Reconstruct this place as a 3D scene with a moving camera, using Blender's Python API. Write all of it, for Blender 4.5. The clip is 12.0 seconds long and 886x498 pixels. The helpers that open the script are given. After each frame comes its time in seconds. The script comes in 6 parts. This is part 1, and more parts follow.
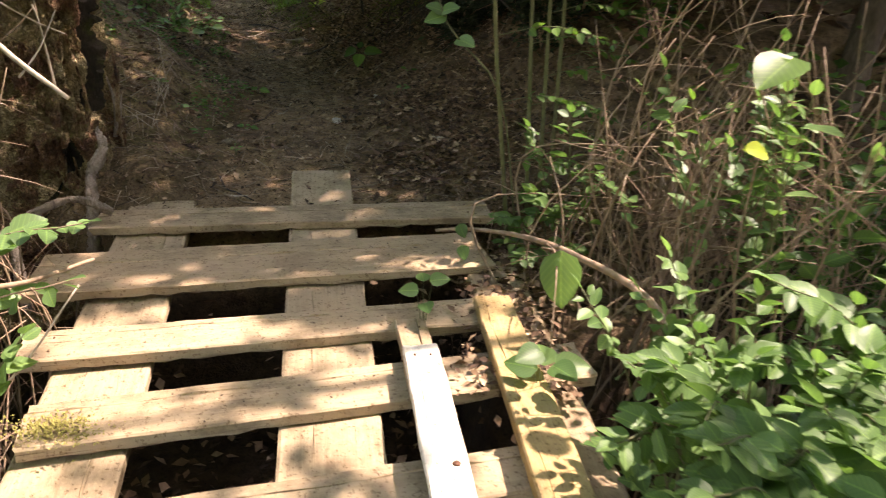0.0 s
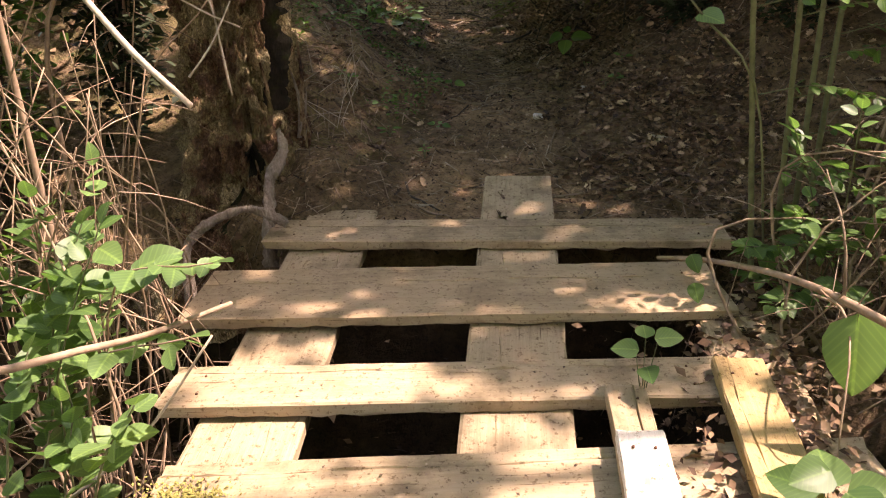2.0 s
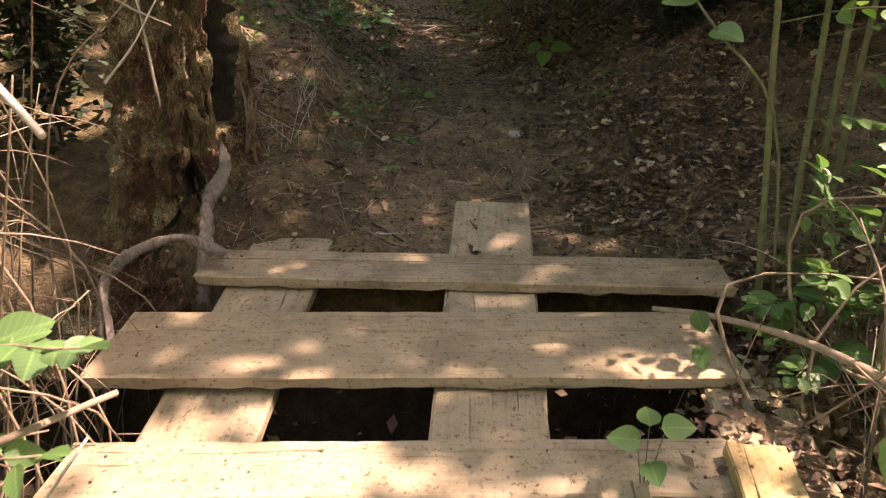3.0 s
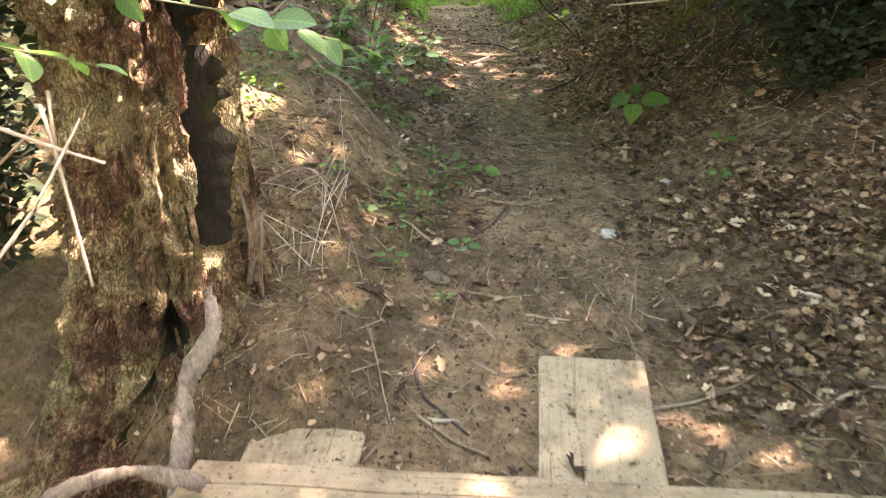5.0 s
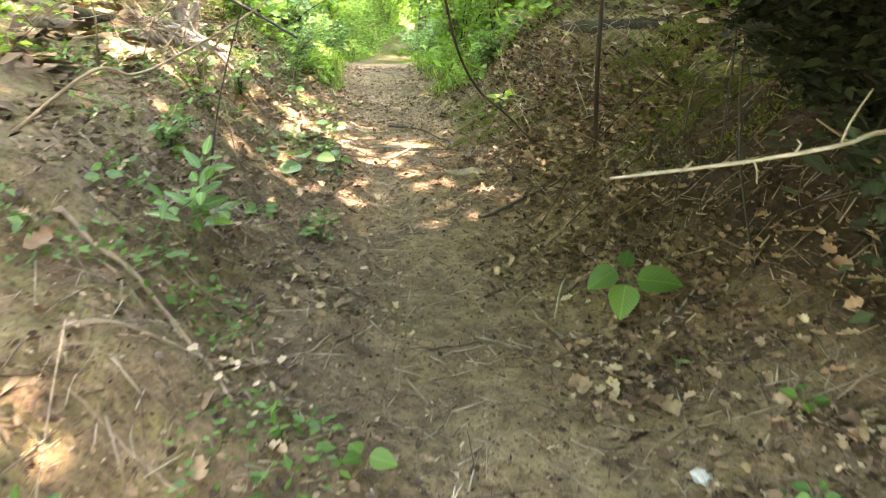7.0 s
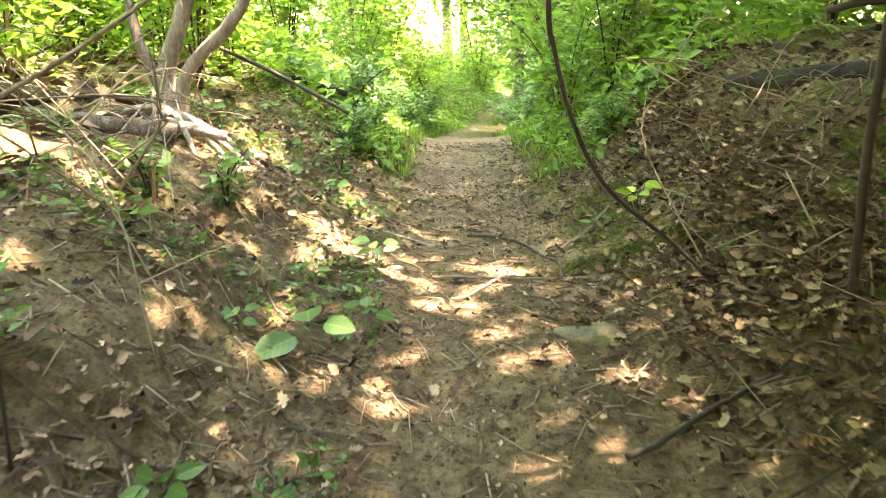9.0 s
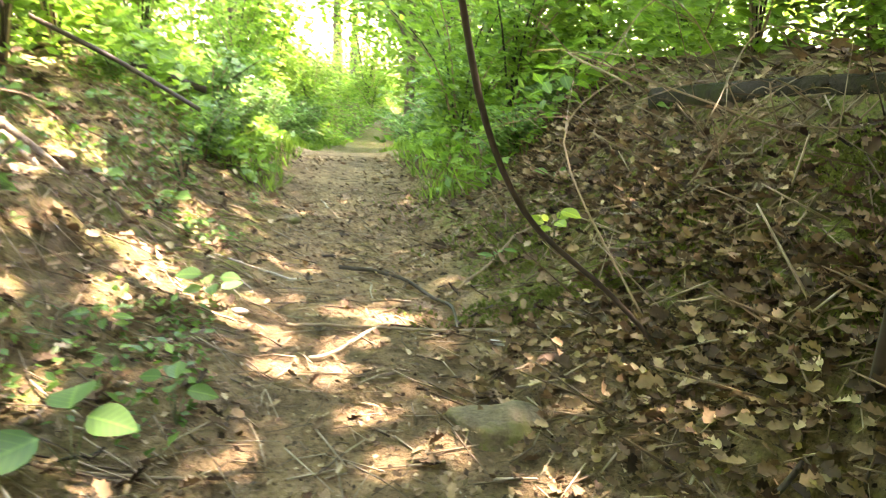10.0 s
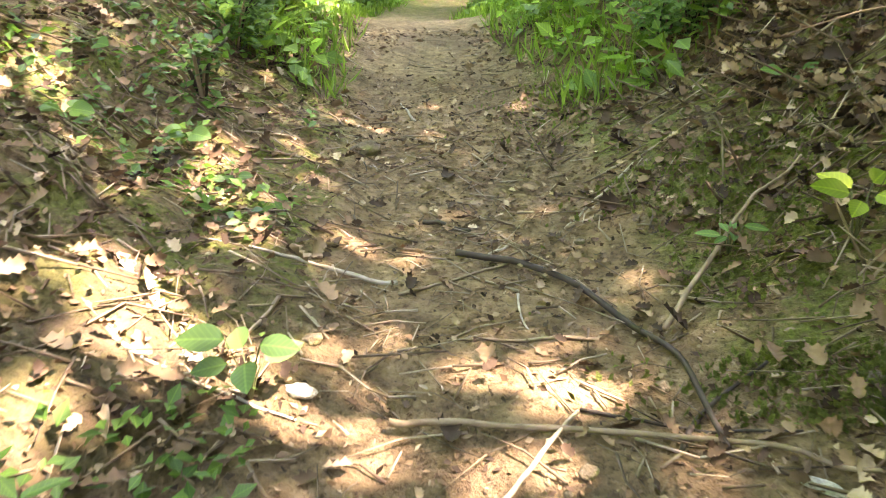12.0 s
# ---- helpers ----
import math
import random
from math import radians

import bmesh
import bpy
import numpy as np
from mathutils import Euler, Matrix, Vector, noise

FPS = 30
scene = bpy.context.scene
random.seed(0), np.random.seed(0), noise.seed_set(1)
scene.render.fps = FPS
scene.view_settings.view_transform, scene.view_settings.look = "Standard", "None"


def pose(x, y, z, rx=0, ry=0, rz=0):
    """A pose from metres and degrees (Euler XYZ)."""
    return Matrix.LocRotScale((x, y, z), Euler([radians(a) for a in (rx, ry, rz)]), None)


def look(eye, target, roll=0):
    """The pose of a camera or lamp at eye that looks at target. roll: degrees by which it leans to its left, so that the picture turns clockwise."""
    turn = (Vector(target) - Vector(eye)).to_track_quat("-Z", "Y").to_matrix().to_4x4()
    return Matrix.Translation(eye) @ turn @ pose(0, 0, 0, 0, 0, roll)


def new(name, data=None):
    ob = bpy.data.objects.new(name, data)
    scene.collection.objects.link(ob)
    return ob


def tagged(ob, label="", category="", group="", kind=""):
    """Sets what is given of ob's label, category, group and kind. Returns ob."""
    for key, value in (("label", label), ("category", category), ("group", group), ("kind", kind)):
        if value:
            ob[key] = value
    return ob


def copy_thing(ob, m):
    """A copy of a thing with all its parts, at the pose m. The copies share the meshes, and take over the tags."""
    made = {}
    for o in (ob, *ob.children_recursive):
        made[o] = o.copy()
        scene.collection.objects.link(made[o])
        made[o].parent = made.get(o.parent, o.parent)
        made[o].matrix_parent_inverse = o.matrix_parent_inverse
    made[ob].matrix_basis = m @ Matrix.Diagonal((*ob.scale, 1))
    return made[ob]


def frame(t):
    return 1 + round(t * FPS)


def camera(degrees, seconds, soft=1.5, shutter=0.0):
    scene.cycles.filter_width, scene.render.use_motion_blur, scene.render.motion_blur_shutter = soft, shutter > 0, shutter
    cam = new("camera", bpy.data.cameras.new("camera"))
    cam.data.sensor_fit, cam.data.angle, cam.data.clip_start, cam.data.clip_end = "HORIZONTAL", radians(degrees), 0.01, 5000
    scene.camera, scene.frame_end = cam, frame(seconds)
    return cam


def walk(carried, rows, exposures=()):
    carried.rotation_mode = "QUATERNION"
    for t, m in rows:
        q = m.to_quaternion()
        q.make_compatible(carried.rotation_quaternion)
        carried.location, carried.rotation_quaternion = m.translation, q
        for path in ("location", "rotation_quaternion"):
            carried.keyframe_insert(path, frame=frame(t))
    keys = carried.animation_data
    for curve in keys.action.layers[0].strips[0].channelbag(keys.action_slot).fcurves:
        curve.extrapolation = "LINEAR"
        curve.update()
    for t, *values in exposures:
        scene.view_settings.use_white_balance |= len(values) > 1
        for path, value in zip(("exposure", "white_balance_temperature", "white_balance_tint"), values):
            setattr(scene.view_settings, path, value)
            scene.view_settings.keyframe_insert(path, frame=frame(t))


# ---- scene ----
cam = camera(61.6, 12.0, 1.0, 0.3)
PATH = [
    (0, (-0.101, -0.069, 2.029), (-0.053, 1.769, 1.242), 2.2),
    (0.5, (-0.111, 0.24, 1.978), (-0.281, 2.057, 1.161), -0.2),
    (1, (-0.138, 0.415, 1.95), (-0.472, 2.199, 1.11), -0.8),
    (1.5, (-0.158, 0.525, 1.921), (-0.551, 2.288, 1.063), -1.9),
    (2, (-0.183, 0.558, 1.921), (-0.652, 2.324, 1.107), -2.3),
    (2.5, (-0.2, 0.707, 1.869), (-0.646, 2.483, 1.066), -1.2),
    (2.7, (-0.235, 0.822, 1.857), (-0.632, 2.615, 1.065), -0.3),
    (4.3, (-0.384, 1.556, 2.028), (-0.765, 3.291, 1.109), 0.6),
    (4.5, (-0.451, 1.673, 2.003), (-0.859, 3.437, 1.154), 0.4),
    (5, (-0.632, 2.046, 2.005), (-1.12, 3.808, 1.195), -1.1),
    (5.5, (-0.666, 2.374, 2.058), (-1.162, 4.12, 1.217), -2.4),
    (5.8, (-0.68, 2.609, 2.084), (-1.144, 4.366, 1.249), -0.6),
    (6, (-0.706, 2.784, 2.058), (-1.173, 4.542, 1.227), -0.5),
    (6.5, (-0.806, 3.314, 2.067), (-1.227, 5.107, 1.288), 1.4),
    (7, (-0.878, 3.828, 2.073), (-1.213, 5.662, 1.35), 1.3),
    (7.5, (-0.926, 4.355, 2.082), (-1.3, 6.196, 1.395), -0.2),
    (7.7, (-0.96, 4.524, 2.09), (-1.351, 6.367, 1.418), -0.6),
    (9.3, (-1.293, 5.887, 1.862), (-1.922, 7.716, 1.353), -1.7),
    (9.5, (-1.324, 6.031, 1.841), (-1.893, 7.888, 1.363), -2.2),
    (10, (-1.395, 6.37, 1.765), (-1.713, 8.279, 1.259), 2.3),
    (10.3, (-1.432, 6.564, 1.67), (-1.672, 8.437, 1.01), 3.8),
    (10.5, (-1.48, 6.719, 1.697), (-1.773, 8.564, 0.983), 2.5),
    (11, (-1.711, 7.034, 1.731), (-2.125, 8.83, 0.955), 2.2),
    (11.5, (-1.861, 7.268, 1.738), (-2.278, 9.048, 0.929), 3.1),
    (12, (-1.916, 7.542, 1.721), (-2.349, 9.292, 0.853), -0.4),
]
EXPOSURE = [(0, 3.1, 8000, 31), (2.5, 3.1, 8300, 38), (4.5, 4.65, 7900, 34), (5.0, 5.05, 7900, 34), (6.0, 5.45, 7900, 33), (7.5, 5.85, 8700, 26), (9.5, 5.6, 9000, 21), (10, 5.6, 8900, 22), (11, 5.8, 8500, 30), (12, 5.4, 8500, 27)]
walk(cam, [(t, look(eye, target, roll)) for t, eye, target, roll in PATH], EXPOSURE)

# ---------------- light ----------------
SUN_TO = Vector((0.46, 0.20, 0.865)).normalized()
world = bpy.data.worlds.new("sky")
scene.world = world
world.use_nodes = True
sky = world.node_tree.nodes.new("ShaderNodeTexSky")
sky.sky_type = "NISHITA"
sky.sun_disc = False
sky.sun_elevation = math.asin(SUN_TO.z)
sky.sun_rotation = math.atan2(SUN_TO.x, SUN_TO.y)
back = world.node_tree.nodes["Background"]
back.inputs["Strength"].default_value = 0.15
world.node_tree.links.new(sky.outputs["Color"], back.inputs["Color"])
sun = new("sun", bpy.data.lights.new("sun", "SUN"))
sun.data.energy = 2.0
sun.data.angle = radians(0.9)
sun.data.color = (1.0, 0.98, 0.95)
sun.matrix_world = look(SUN_TO * 60, (0, 0, 0))

rng = np.random.default_rng(7)


# ---------------- materials ----------------
def base_material(name, rough=0.8):
    m = bpy.data.materials.new(name)
    m.use_nodes = True
    nt = m.node_tree
    bsdf = nt.nodes["Principled BSDF"]
    bsdf.inputs["Roughness"].default_value = rough
    bsdf.inputs["Specular IOR Level"].default_value = 0.3
    return m, nt, bsdf


def node(nt, kind, **values):
    n = nt.nodes.new(kind)
    for key, value in values.items():
        n.inputs[key.replace("_", " ")].default_value = value
    return n


def coords(nt, scale=(1, 1, 1), space="Object"):
    tc = nt.nodes.new("ShaderNodeTexCoord")
    mp = nt.nodes.new("ShaderNodeMapping")
    mp.inputs["Scale"].default_value = scale
    nt.links.new(tc.outputs[space], mp.inputs["Vector"])
    return mp.outputs["Vector"]


def noise_node(nt, vec, scale, detail=4.0, rough=0.6):
    n = node(nt, "ShaderNodeTexNoise", Scale=scale, Detail=detail, Roughness=rough)
    nt.links.new(vec, n.inputs["Vector"])
    return n.outputs["Fac"]


def ramp(nt, fac, stops):
    r = nt.nodes.new("ShaderNodeValToRGB")
    el = r.color_ramp.elements
    while len(el) < len(stops):
        el.new(0.5)
    for e, (p, c) in zip(el, stops):
        e.position = p
        e.color = (*c, 1)
    nt.links.new(fac, r.inputs["Fac"])
    return r.outputs["Color"]


def mix(nt, fac, a, b, mode="MIX"):
    m = nt.nodes.new("ShaderNodeMix")
    m.data_type = "RGBA"
    m.blend_type = mode
    for sock, val in ((m.inputs[0], fac), (m.inputs[6], a), (m.inputs[7], b)):
        if isinstance(val, bpy.types.NodeSocket):
            nt.links.new(val, sock)
        else:
            sock.default_value = val if not isinstance(val, tuple) else (*val, 1)
    return m.outputs[2]


def bump(nt, bsdf, height, strength=0.5, distance=0.01):
    b = nt.nodes.new("ShaderNodeBump")
    b.inputs["Strength"].default_value = strength
    b.inputs["Distance"].default_value = distance
    nt.links.new(height, b.inputs["Height"])
    nt.links.new(b.outputs["Normal"], bsdf.inputs["Normal"])


def soil_material():
    m, nt, bsdf = base_material("soil", 0.95)
    v = coords(nt)
    big = noise_node(nt, v, 1.6, 5)
    mid = noise_node(nt, v, 14, 6, 0.7)
    fine = noise_node(nt, v, 62, 5, 0.72)
    c = ramp(nt, mid, [(0.3, (0.088, 0.059, 0.036)), (0.5, (0.178, 0.122, 0.073)), (0.7, (0.29, 0.207, 0.13))])
    c2 = ramp(nt, fine, [(0.35, (0.42, 0.39, 0.36)), (0.46, (1, 1, 1)), (0.76, (1.28, 1.25, 1.2))])
    c = mix(nt, 1.0, c, c2, "MULTIPLY")
    dark = ramp(nt, big, [(0.35, (0.62, 0.6, 0.56)), (0.62, (1.12, 1.08, 1.0))])
    c = mix(nt, 1.0, c, dark, "MULTIPLY")
    # packed clay where feet go; shade of the steep bank and ditch painted dark
    for name, tone in (("trodden", (1.25, 1.24, 1.24)), ("painted_shade", (0.3, 0.27, 0.23))):
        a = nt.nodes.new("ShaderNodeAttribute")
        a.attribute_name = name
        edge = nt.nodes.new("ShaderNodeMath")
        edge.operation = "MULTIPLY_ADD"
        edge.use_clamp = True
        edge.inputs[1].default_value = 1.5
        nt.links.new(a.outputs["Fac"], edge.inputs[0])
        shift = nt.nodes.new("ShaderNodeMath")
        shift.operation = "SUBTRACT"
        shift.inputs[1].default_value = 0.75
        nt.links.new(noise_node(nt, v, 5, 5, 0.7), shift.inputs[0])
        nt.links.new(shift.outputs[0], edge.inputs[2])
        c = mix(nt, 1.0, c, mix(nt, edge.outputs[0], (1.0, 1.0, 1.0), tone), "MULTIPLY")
    # thin green film of moss, held by the vertex mask
    at = nt.nodes.new("ShaderNodeAttribute")
    at.attribute_name = "moss"
    mn = nt.nodes.new("ShaderNodeMath")
    mn.operation = "MULTIPLY"
    nt.links.new(at.outputs["Fac"], mn.inputs[0])
    nt.links.new(ramp(nt, noise_node(nt, v, 9, 5, 0.7), [(0.42, (0, 0, 0)), (0.58, (1, 1, 1))]), mn.inputs[1])
    green = ramp(nt, fine, [(0.3, (0.045, 0.055, 0.012)), (0.7, (0.19, 0.21, 0.045))])
    c = mix(nt, mn.outputs[0], c, green)
    nt.links.new(c, bsdf.inputs["Base Color"])
    add = nt.nodes.new("ShaderNodeMath")
    nt.links.new(mid, add.inputs[0])
    nt.links.new(fine, add.inputs[1])
    bump(nt, bsdf, add.outputs[0], 1.0, 0.026)
    return m


def wood_material(name, dark, pale, dirt=0.5):
    m, nt, bsdf = base_material(name, 0.8)
    info = nt.nodes.new("ShaderNodeObjectInfo")
    tc = nt.nodes.new("ShaderNodeTexCoord")
    off = nt.nodes.new("ShaderNodeVectorMath")
    off.operation = "ADD"
    nt.links.new(tc.outputs["Object"], off.inputs[0])
    sc = nt.nodes.new("ShaderNodeVectorMath")
    sc.operation = "SCALE"
    sc.inputs[0].default_value = (7, 13, 5)
    nt.links.new(info.outputs["Random"], sc.inputs["Scale"])
    nt.links.new(sc.outputs[0], off.inputs[1])
    mp = nt.nodes.new("ShaderNodeMapping")
    mp.inputs["Scale"].default_value = (1.2, 26, 26)
    nt.links.new(off.outputs[0], mp.inputs["Vector"])
    grain = noise_node(nt, mp.outputs[0], 2.2, 7, 0.75)
    mp2 = nt.nodes.new("ShaderNodeMapping")
    mp2.inputs["Scale"].default_value = (0.8, 60, 60)
    nt.links.new(off.outputs[0], mp2.inputs["Vector"])
    crack = noise_node(nt, mp2.outputs[0], 1.4, 3, 0.6)
    stain = noise_node(nt, off.outputs[0], 4.5, 6, 0.7)
    speck = noise_node(nt, off.outputs[0], 55, 4, 0.7)
    c = ramp(nt, grain, [(0.2, dark), (0.75, pale)])
    cr = ramp(nt, crack, [(0.27, (0.3, 0.24, 0.18)), (0.34, (1, 1, 1))])
    c = mix(nt, 1.0, c, cr, "MULTIPLY")
    st = ramp(nt, stain, [(0.36, (1 - dirt, 1 - dirt * 1.05, 1 - dirt * 1.1)), (0.6, (1, 1, 1))])
    c = mix(nt, 1.0, c, st, "MULTIPLY")
    dirt_on = ramp(nt, stain, [(0.52, (0, 0, 0)), (0.66, (0.75, 0.75, 0.75))])
    c = mix(nt, dirt_on, c, (0.30, 0.205, 0.125))
    sp = ramp(nt, speck, [(0.34, (0.4, 0.34, 0.27)), (0.44, (1, 1, 1)), (0.62, (1, 1, 1)), (0.7, (1.2, 1.18, 1.12))])
    c = mix(nt, 0.9, c, sp, "MULTIPLY")
    nt.links.new(c, bsdf.inputs["Base Color"])
    add = nt.nodes.new("ShaderNodeMath")
    nt.links.new(grain, add.inputs[0])
    nt.links.new(cr, add.inputs[1])
    bump(nt, bsdf, add.outputs[0], 0.6, 0.004)
    return m


def leaf_material(name, dark, pale, trans=0.4, rough=0.45):
    m, nt, bsdf = base_material(name, rough)
    geo = nt.nodes.new("ShaderNodeNewGeometry")
    info = nt.nodes.new("ShaderNodeObjectInfo")
    add = nt.nodes.new("ShaderNodeMath")
    nt.links.new(geo.outputs["Random Per Island"], add.inputs[0])
    nt.links.new(info.outputs["Random"], add.inputs[1])
    fr = nt.nodes.new("ShaderNodeMath")
    fr.operation = "FRACT"
    nt.links.new(add.outputs[0], fr.inputs[0])
    c = ramp(nt, fr.outputs[0], [(0.0, dark), (0.6, tuple((a + b) / 2 for a, b in zip(dark, pale))), (1.0, pale)])
    # pale midrib and side veins in the blade's own coordinates
    uv = nt.nodes.new("ShaderNodeTexCoord")
    sep = nt.nodes.new("ShaderNodeSeparateXYZ")
    nt.links.new(uv.outputs["UV"], sep.inputs[0])
    ab = nt.nodes.new("ShaderNodeMath")
    ab.operation = "ABSOLUTE"
    nt.links.new(sep.outputs["X"], ab.inputs[0])
    rib = ramp(nt, ab.outputs[0], [(0.012, (1.45, 1.4, 1.2)), (0.035, (1, 1, 1))])
    sub = nt.nodes.new("ShaderNodeMath")
    sub.operation = "SUBTRACT"
    nt.links.new(sep.outputs["Y"], sub.inputs[0])
    nt.links.new(ab.outputs[0], sub.inputs[1])
    sn = nt.nodes.new("ShaderNodeMath")
    sn.operation = "SINE"
    mu = nt.nodes.new("ShaderNodeMath")
    mu.operation = "MULTIPLY"
    mu.inputs[1].default_value = 44
    nt.links.new(sub.outputs[0], mu.inputs[0])
    nt.links.new(mu.outputs[0], sn.inputs[0])
    veins = ramp(nt, sn.outputs[0], [(0.0, (0.93, 0.93, 0.93)), (0.8, (1, 1, 1)), (1.0, (1.15, 1.12, 1.0))])
    c = mix(nt, 1.0, c, rib, "MULTIPLY")
    c = mix(nt, 1.0, c, veins, "MULTIPLY")
    nt.links.new(c, bsdf.inputs["Base Color"])
    tr = nt.nodes.new("ShaderNodeBsdfTranslucent")
    warm = mix(nt, 1.0, c, (1.35, 1.5, 0.85), "MULTIPLY")
    nt.links.new(warm, tr.inputs["Color"])
    ms = nt.nodes.new("ShaderNodeMixShader")
    ms.inputs[0].default_value = trans
    nt.links.new(bsdf.outputs[0], ms.inputs[1])
    nt.links.new(tr.outputs[0], ms.inputs[2])
    nt.links.new(ms.outputs[0], nt.nodes["Material Output"].inputs["Surface"])
    return m


def island_material(name, stops, rough=0.85, scale=30):
    """Colours picked piece by piece, with a little blotching."""
    m, nt, bsdf = base_material(name, rough)
    geo = nt.nodes.new("ShaderNodeNewGeometry")
    c = ramp(nt, geo.outputs["Random Per Island"], stops)
    v = coords(nt)
    b = noise_node(nt, v, scale, 4)
    c = mix(nt, 0.7, c, ramp(nt, b, [(0.3, (0.5, 0.47, 0.42)), (0.7, (1.25, 1.2, 1.15))]), "MULTIPLY")
    nt.links.new(c, bsdf.inputs["Base Color"])
    bump(nt, bsdf, b, 0.4, 0.004)
    return m


def rough_material(name, stops, scale=(8, 8, 8), rough=0.9, deep=0.02, patch=None):
    m, nt, bsdf = base_material(name, rough)
    v = coords(nt, scale)
    a = noise_node(nt, v, 1.0, 8, 0.75)
    b = noise_node(nt, v, 6.0, 5, 0.7)
    c = ramp(nt, a, stops)
    c = mix(nt, 0.8, c, ramp(nt, b, [(0.3, (0.4, 0.38, 0.36)), (0.65, (1.2, 1.2, 1.2))]), "MULTIPLY")
    if patch:
        p = noise_node(nt, coords(nt, (3.2, 3.2, 3.2)), 1.6, 6, 0.7)
        c = mix(nt, ramp(nt, p, [(0.5, (0, 0, 0)), (0.62, (1, 1, 1))]), c, patch)
    nt.links.new(c, bsdf.inputs["Base Color"])
    add = nt.nodes.new("ShaderNodeMath")
    nt.links.new(a, add.inputs[0])
    nt.links.new(b, add.inputs[1])
    bump(nt, bsdf, add.outputs[0], 0.9, deep)
    return m


def rotten_bark(name):
    """Flaking, vertically cracked bark over red-brown rot."""
    m, nt, bsdf = base_material(name, 0.95)
    v = coords(nt)
    warp = nt.nodes.new("ShaderNodeTexNoise")
    warp.inputs["Scale"].default_value = 6
    warp.inputs["Detail"].default_value = 4
    nt.links.new(v, warp.inputs["Vector"])
    bent = nt.nodes.new("ShaderNodeVectorMath")
    bent.operation = "MULTIPLY_ADD"
    bent.inputs[1].default_value = (0.12, 0.12, 0.12)
    nt.links.new(warp.outputs["Color"], bent.inputs[0])
    nt.links.new(v, bent.inputs[2])
    cells = []
    for scale in ((15, 15, 7), (34, 34, 17)):
        mp = nt.nodes.new("ShaderNodeMapping")
        mp.inputs["Scale"].default_value = scale
        nt.links.new(bent.outputs[0], mp.inputs["Vector"])
        vo = nt.nodes.new("ShaderNodeTexVoronoi")
        vo.feature = "DISTANCE_TO_EDGE"
        nt.links.new(mp.outputs[0], vo.inputs["Vector"])
        cells.append(vo.outputs["Distance"])
    big = noise_node(nt, v, 3.4, 6, 0.7)
    fine = noise_node(nt, coords(nt, (1, 1, 0.4)), 34, 6, 0.7)
    c = ramp(nt, big, [(0.36, (0.07, 0.03, 0.018)), (0.45, (0.17, 0.09, 0.05)), (0.52, (0.28, 0.215, 0.11)), (0.66, (0.40, 0.33, 0.2))])
    c = mix(nt, 0.9, c, ramp(nt, fine, [(0.32, (0.5, 0.47, 0.44)), (0.48, (1, 1, 1)), (0.7, (1.3, 1.26, 1.18))]), "MULTIPLY")
    c = mix(nt, 0.7, c, ramp(nt, cells[0], [(0.0, (0.16, 0.12, 0.1)), (0.05, (0.8, 0.78, 0.75)), (0.16, (1.1, 1.1, 1.1))]), "MULTIPLY")
    c = mix(nt, 0.3, c, ramp(nt, cells[1], [(0.0, (0.3, 0.27, 0.24)), (0.1, (1, 1, 1))]), "MULTIPLY")
    nt.links.new(c, bsdf.inputs["Base Color"])
    low = nt.nodes.new("ShaderNodeMath")
    low.operation = "MINIMUM"
    low.inputs[1].default_value = 0.22
    nt.links.new(cells[0], low.inputs[0])
    add = nt.nodes.new("ShaderNodeMath")
    add.operation = "MULTIPLY_ADD"
    add.inputs[1].default_value = 0.35
    nt.links.new(fine, add.inputs[0])
    nt.links.new(low.outputs[0], add.inputs[2])
    bump(nt, bsdf, add.outputs[0], 1.0, 0.05)
    return m


SOIL = soil_material()
WOOD_OLD = wood_material("weathered_wood", (0.24, 0.172, 0.1), (0.46, 0.352, 0.22), 0.5)
WOOD_PALE = wood_material("pale_wood", (0.28, 0.207, 0.122), (0.47, 0.372, 0.238), 0.5)
WOOD_DUSTY = wood_material("dusty_wood", (0.30, 0.216, 0.127), (0.43, 0.326, 0.2), 0.4)
WOOD_NEW = wood_material("yellow_wood", (0.30, 0.20, 0.08), (0.48, 0.35, 0.165), 0.35)
# pale wood with bright sunlight put into its colour, for the upper rail
WOOD_SUNLIT = wood_material("sunlit_pale_wood", (0.50, 0.45, 0.37), (0.74, 0.70, 0.62), 0.15)
RUST = rough_material("rusty_nail", [(0.3, (0.05, 0.025, 0.015)), (0.7, (0.16, 0.07, 0.035))], (60, 60, 60), 0.7, 0.002)
LEAF_BRIGHT = leaf_material("fresh_leaf", (0.055, 0.12, 0.035), (0.14, 0.245, 0.085), 0.4)
LEAF_MID = leaf_material("green_leaf", (0.035, 0.085, 0.018), (0.10, 0.19, 0.04), 0.38)
# leaf colour taken near black to paint deep shade into foliage
LEAF_SHADED = leaf_material("shade_dark_leaf", (0.012, 0.02, 0.008), (0.03, 0.045, 0.016), 0.06, 0.75)
LEAF_YELLOW = leaf_material("yellow_green_leaf", (0.16, 0.24, 0.03), (0.34, 0.42, 0.06), 0.45)
LEAF_CANOPY = leaf_material("canopy_leaf", (0.04, 0.09, 0.02), (0.11, 0.20, 0.045), 0.4)
LEAF_BUSH = leaf_material("undergrowth_leaf", (0.085, 0.165, 0.035), (0.23, 0.36, 0.085), 0.52)
GRASS = leaf_material("grass_blade", (0.10, 0.17, 0.03), (0.22, 0.33, 0.07), 0.45)
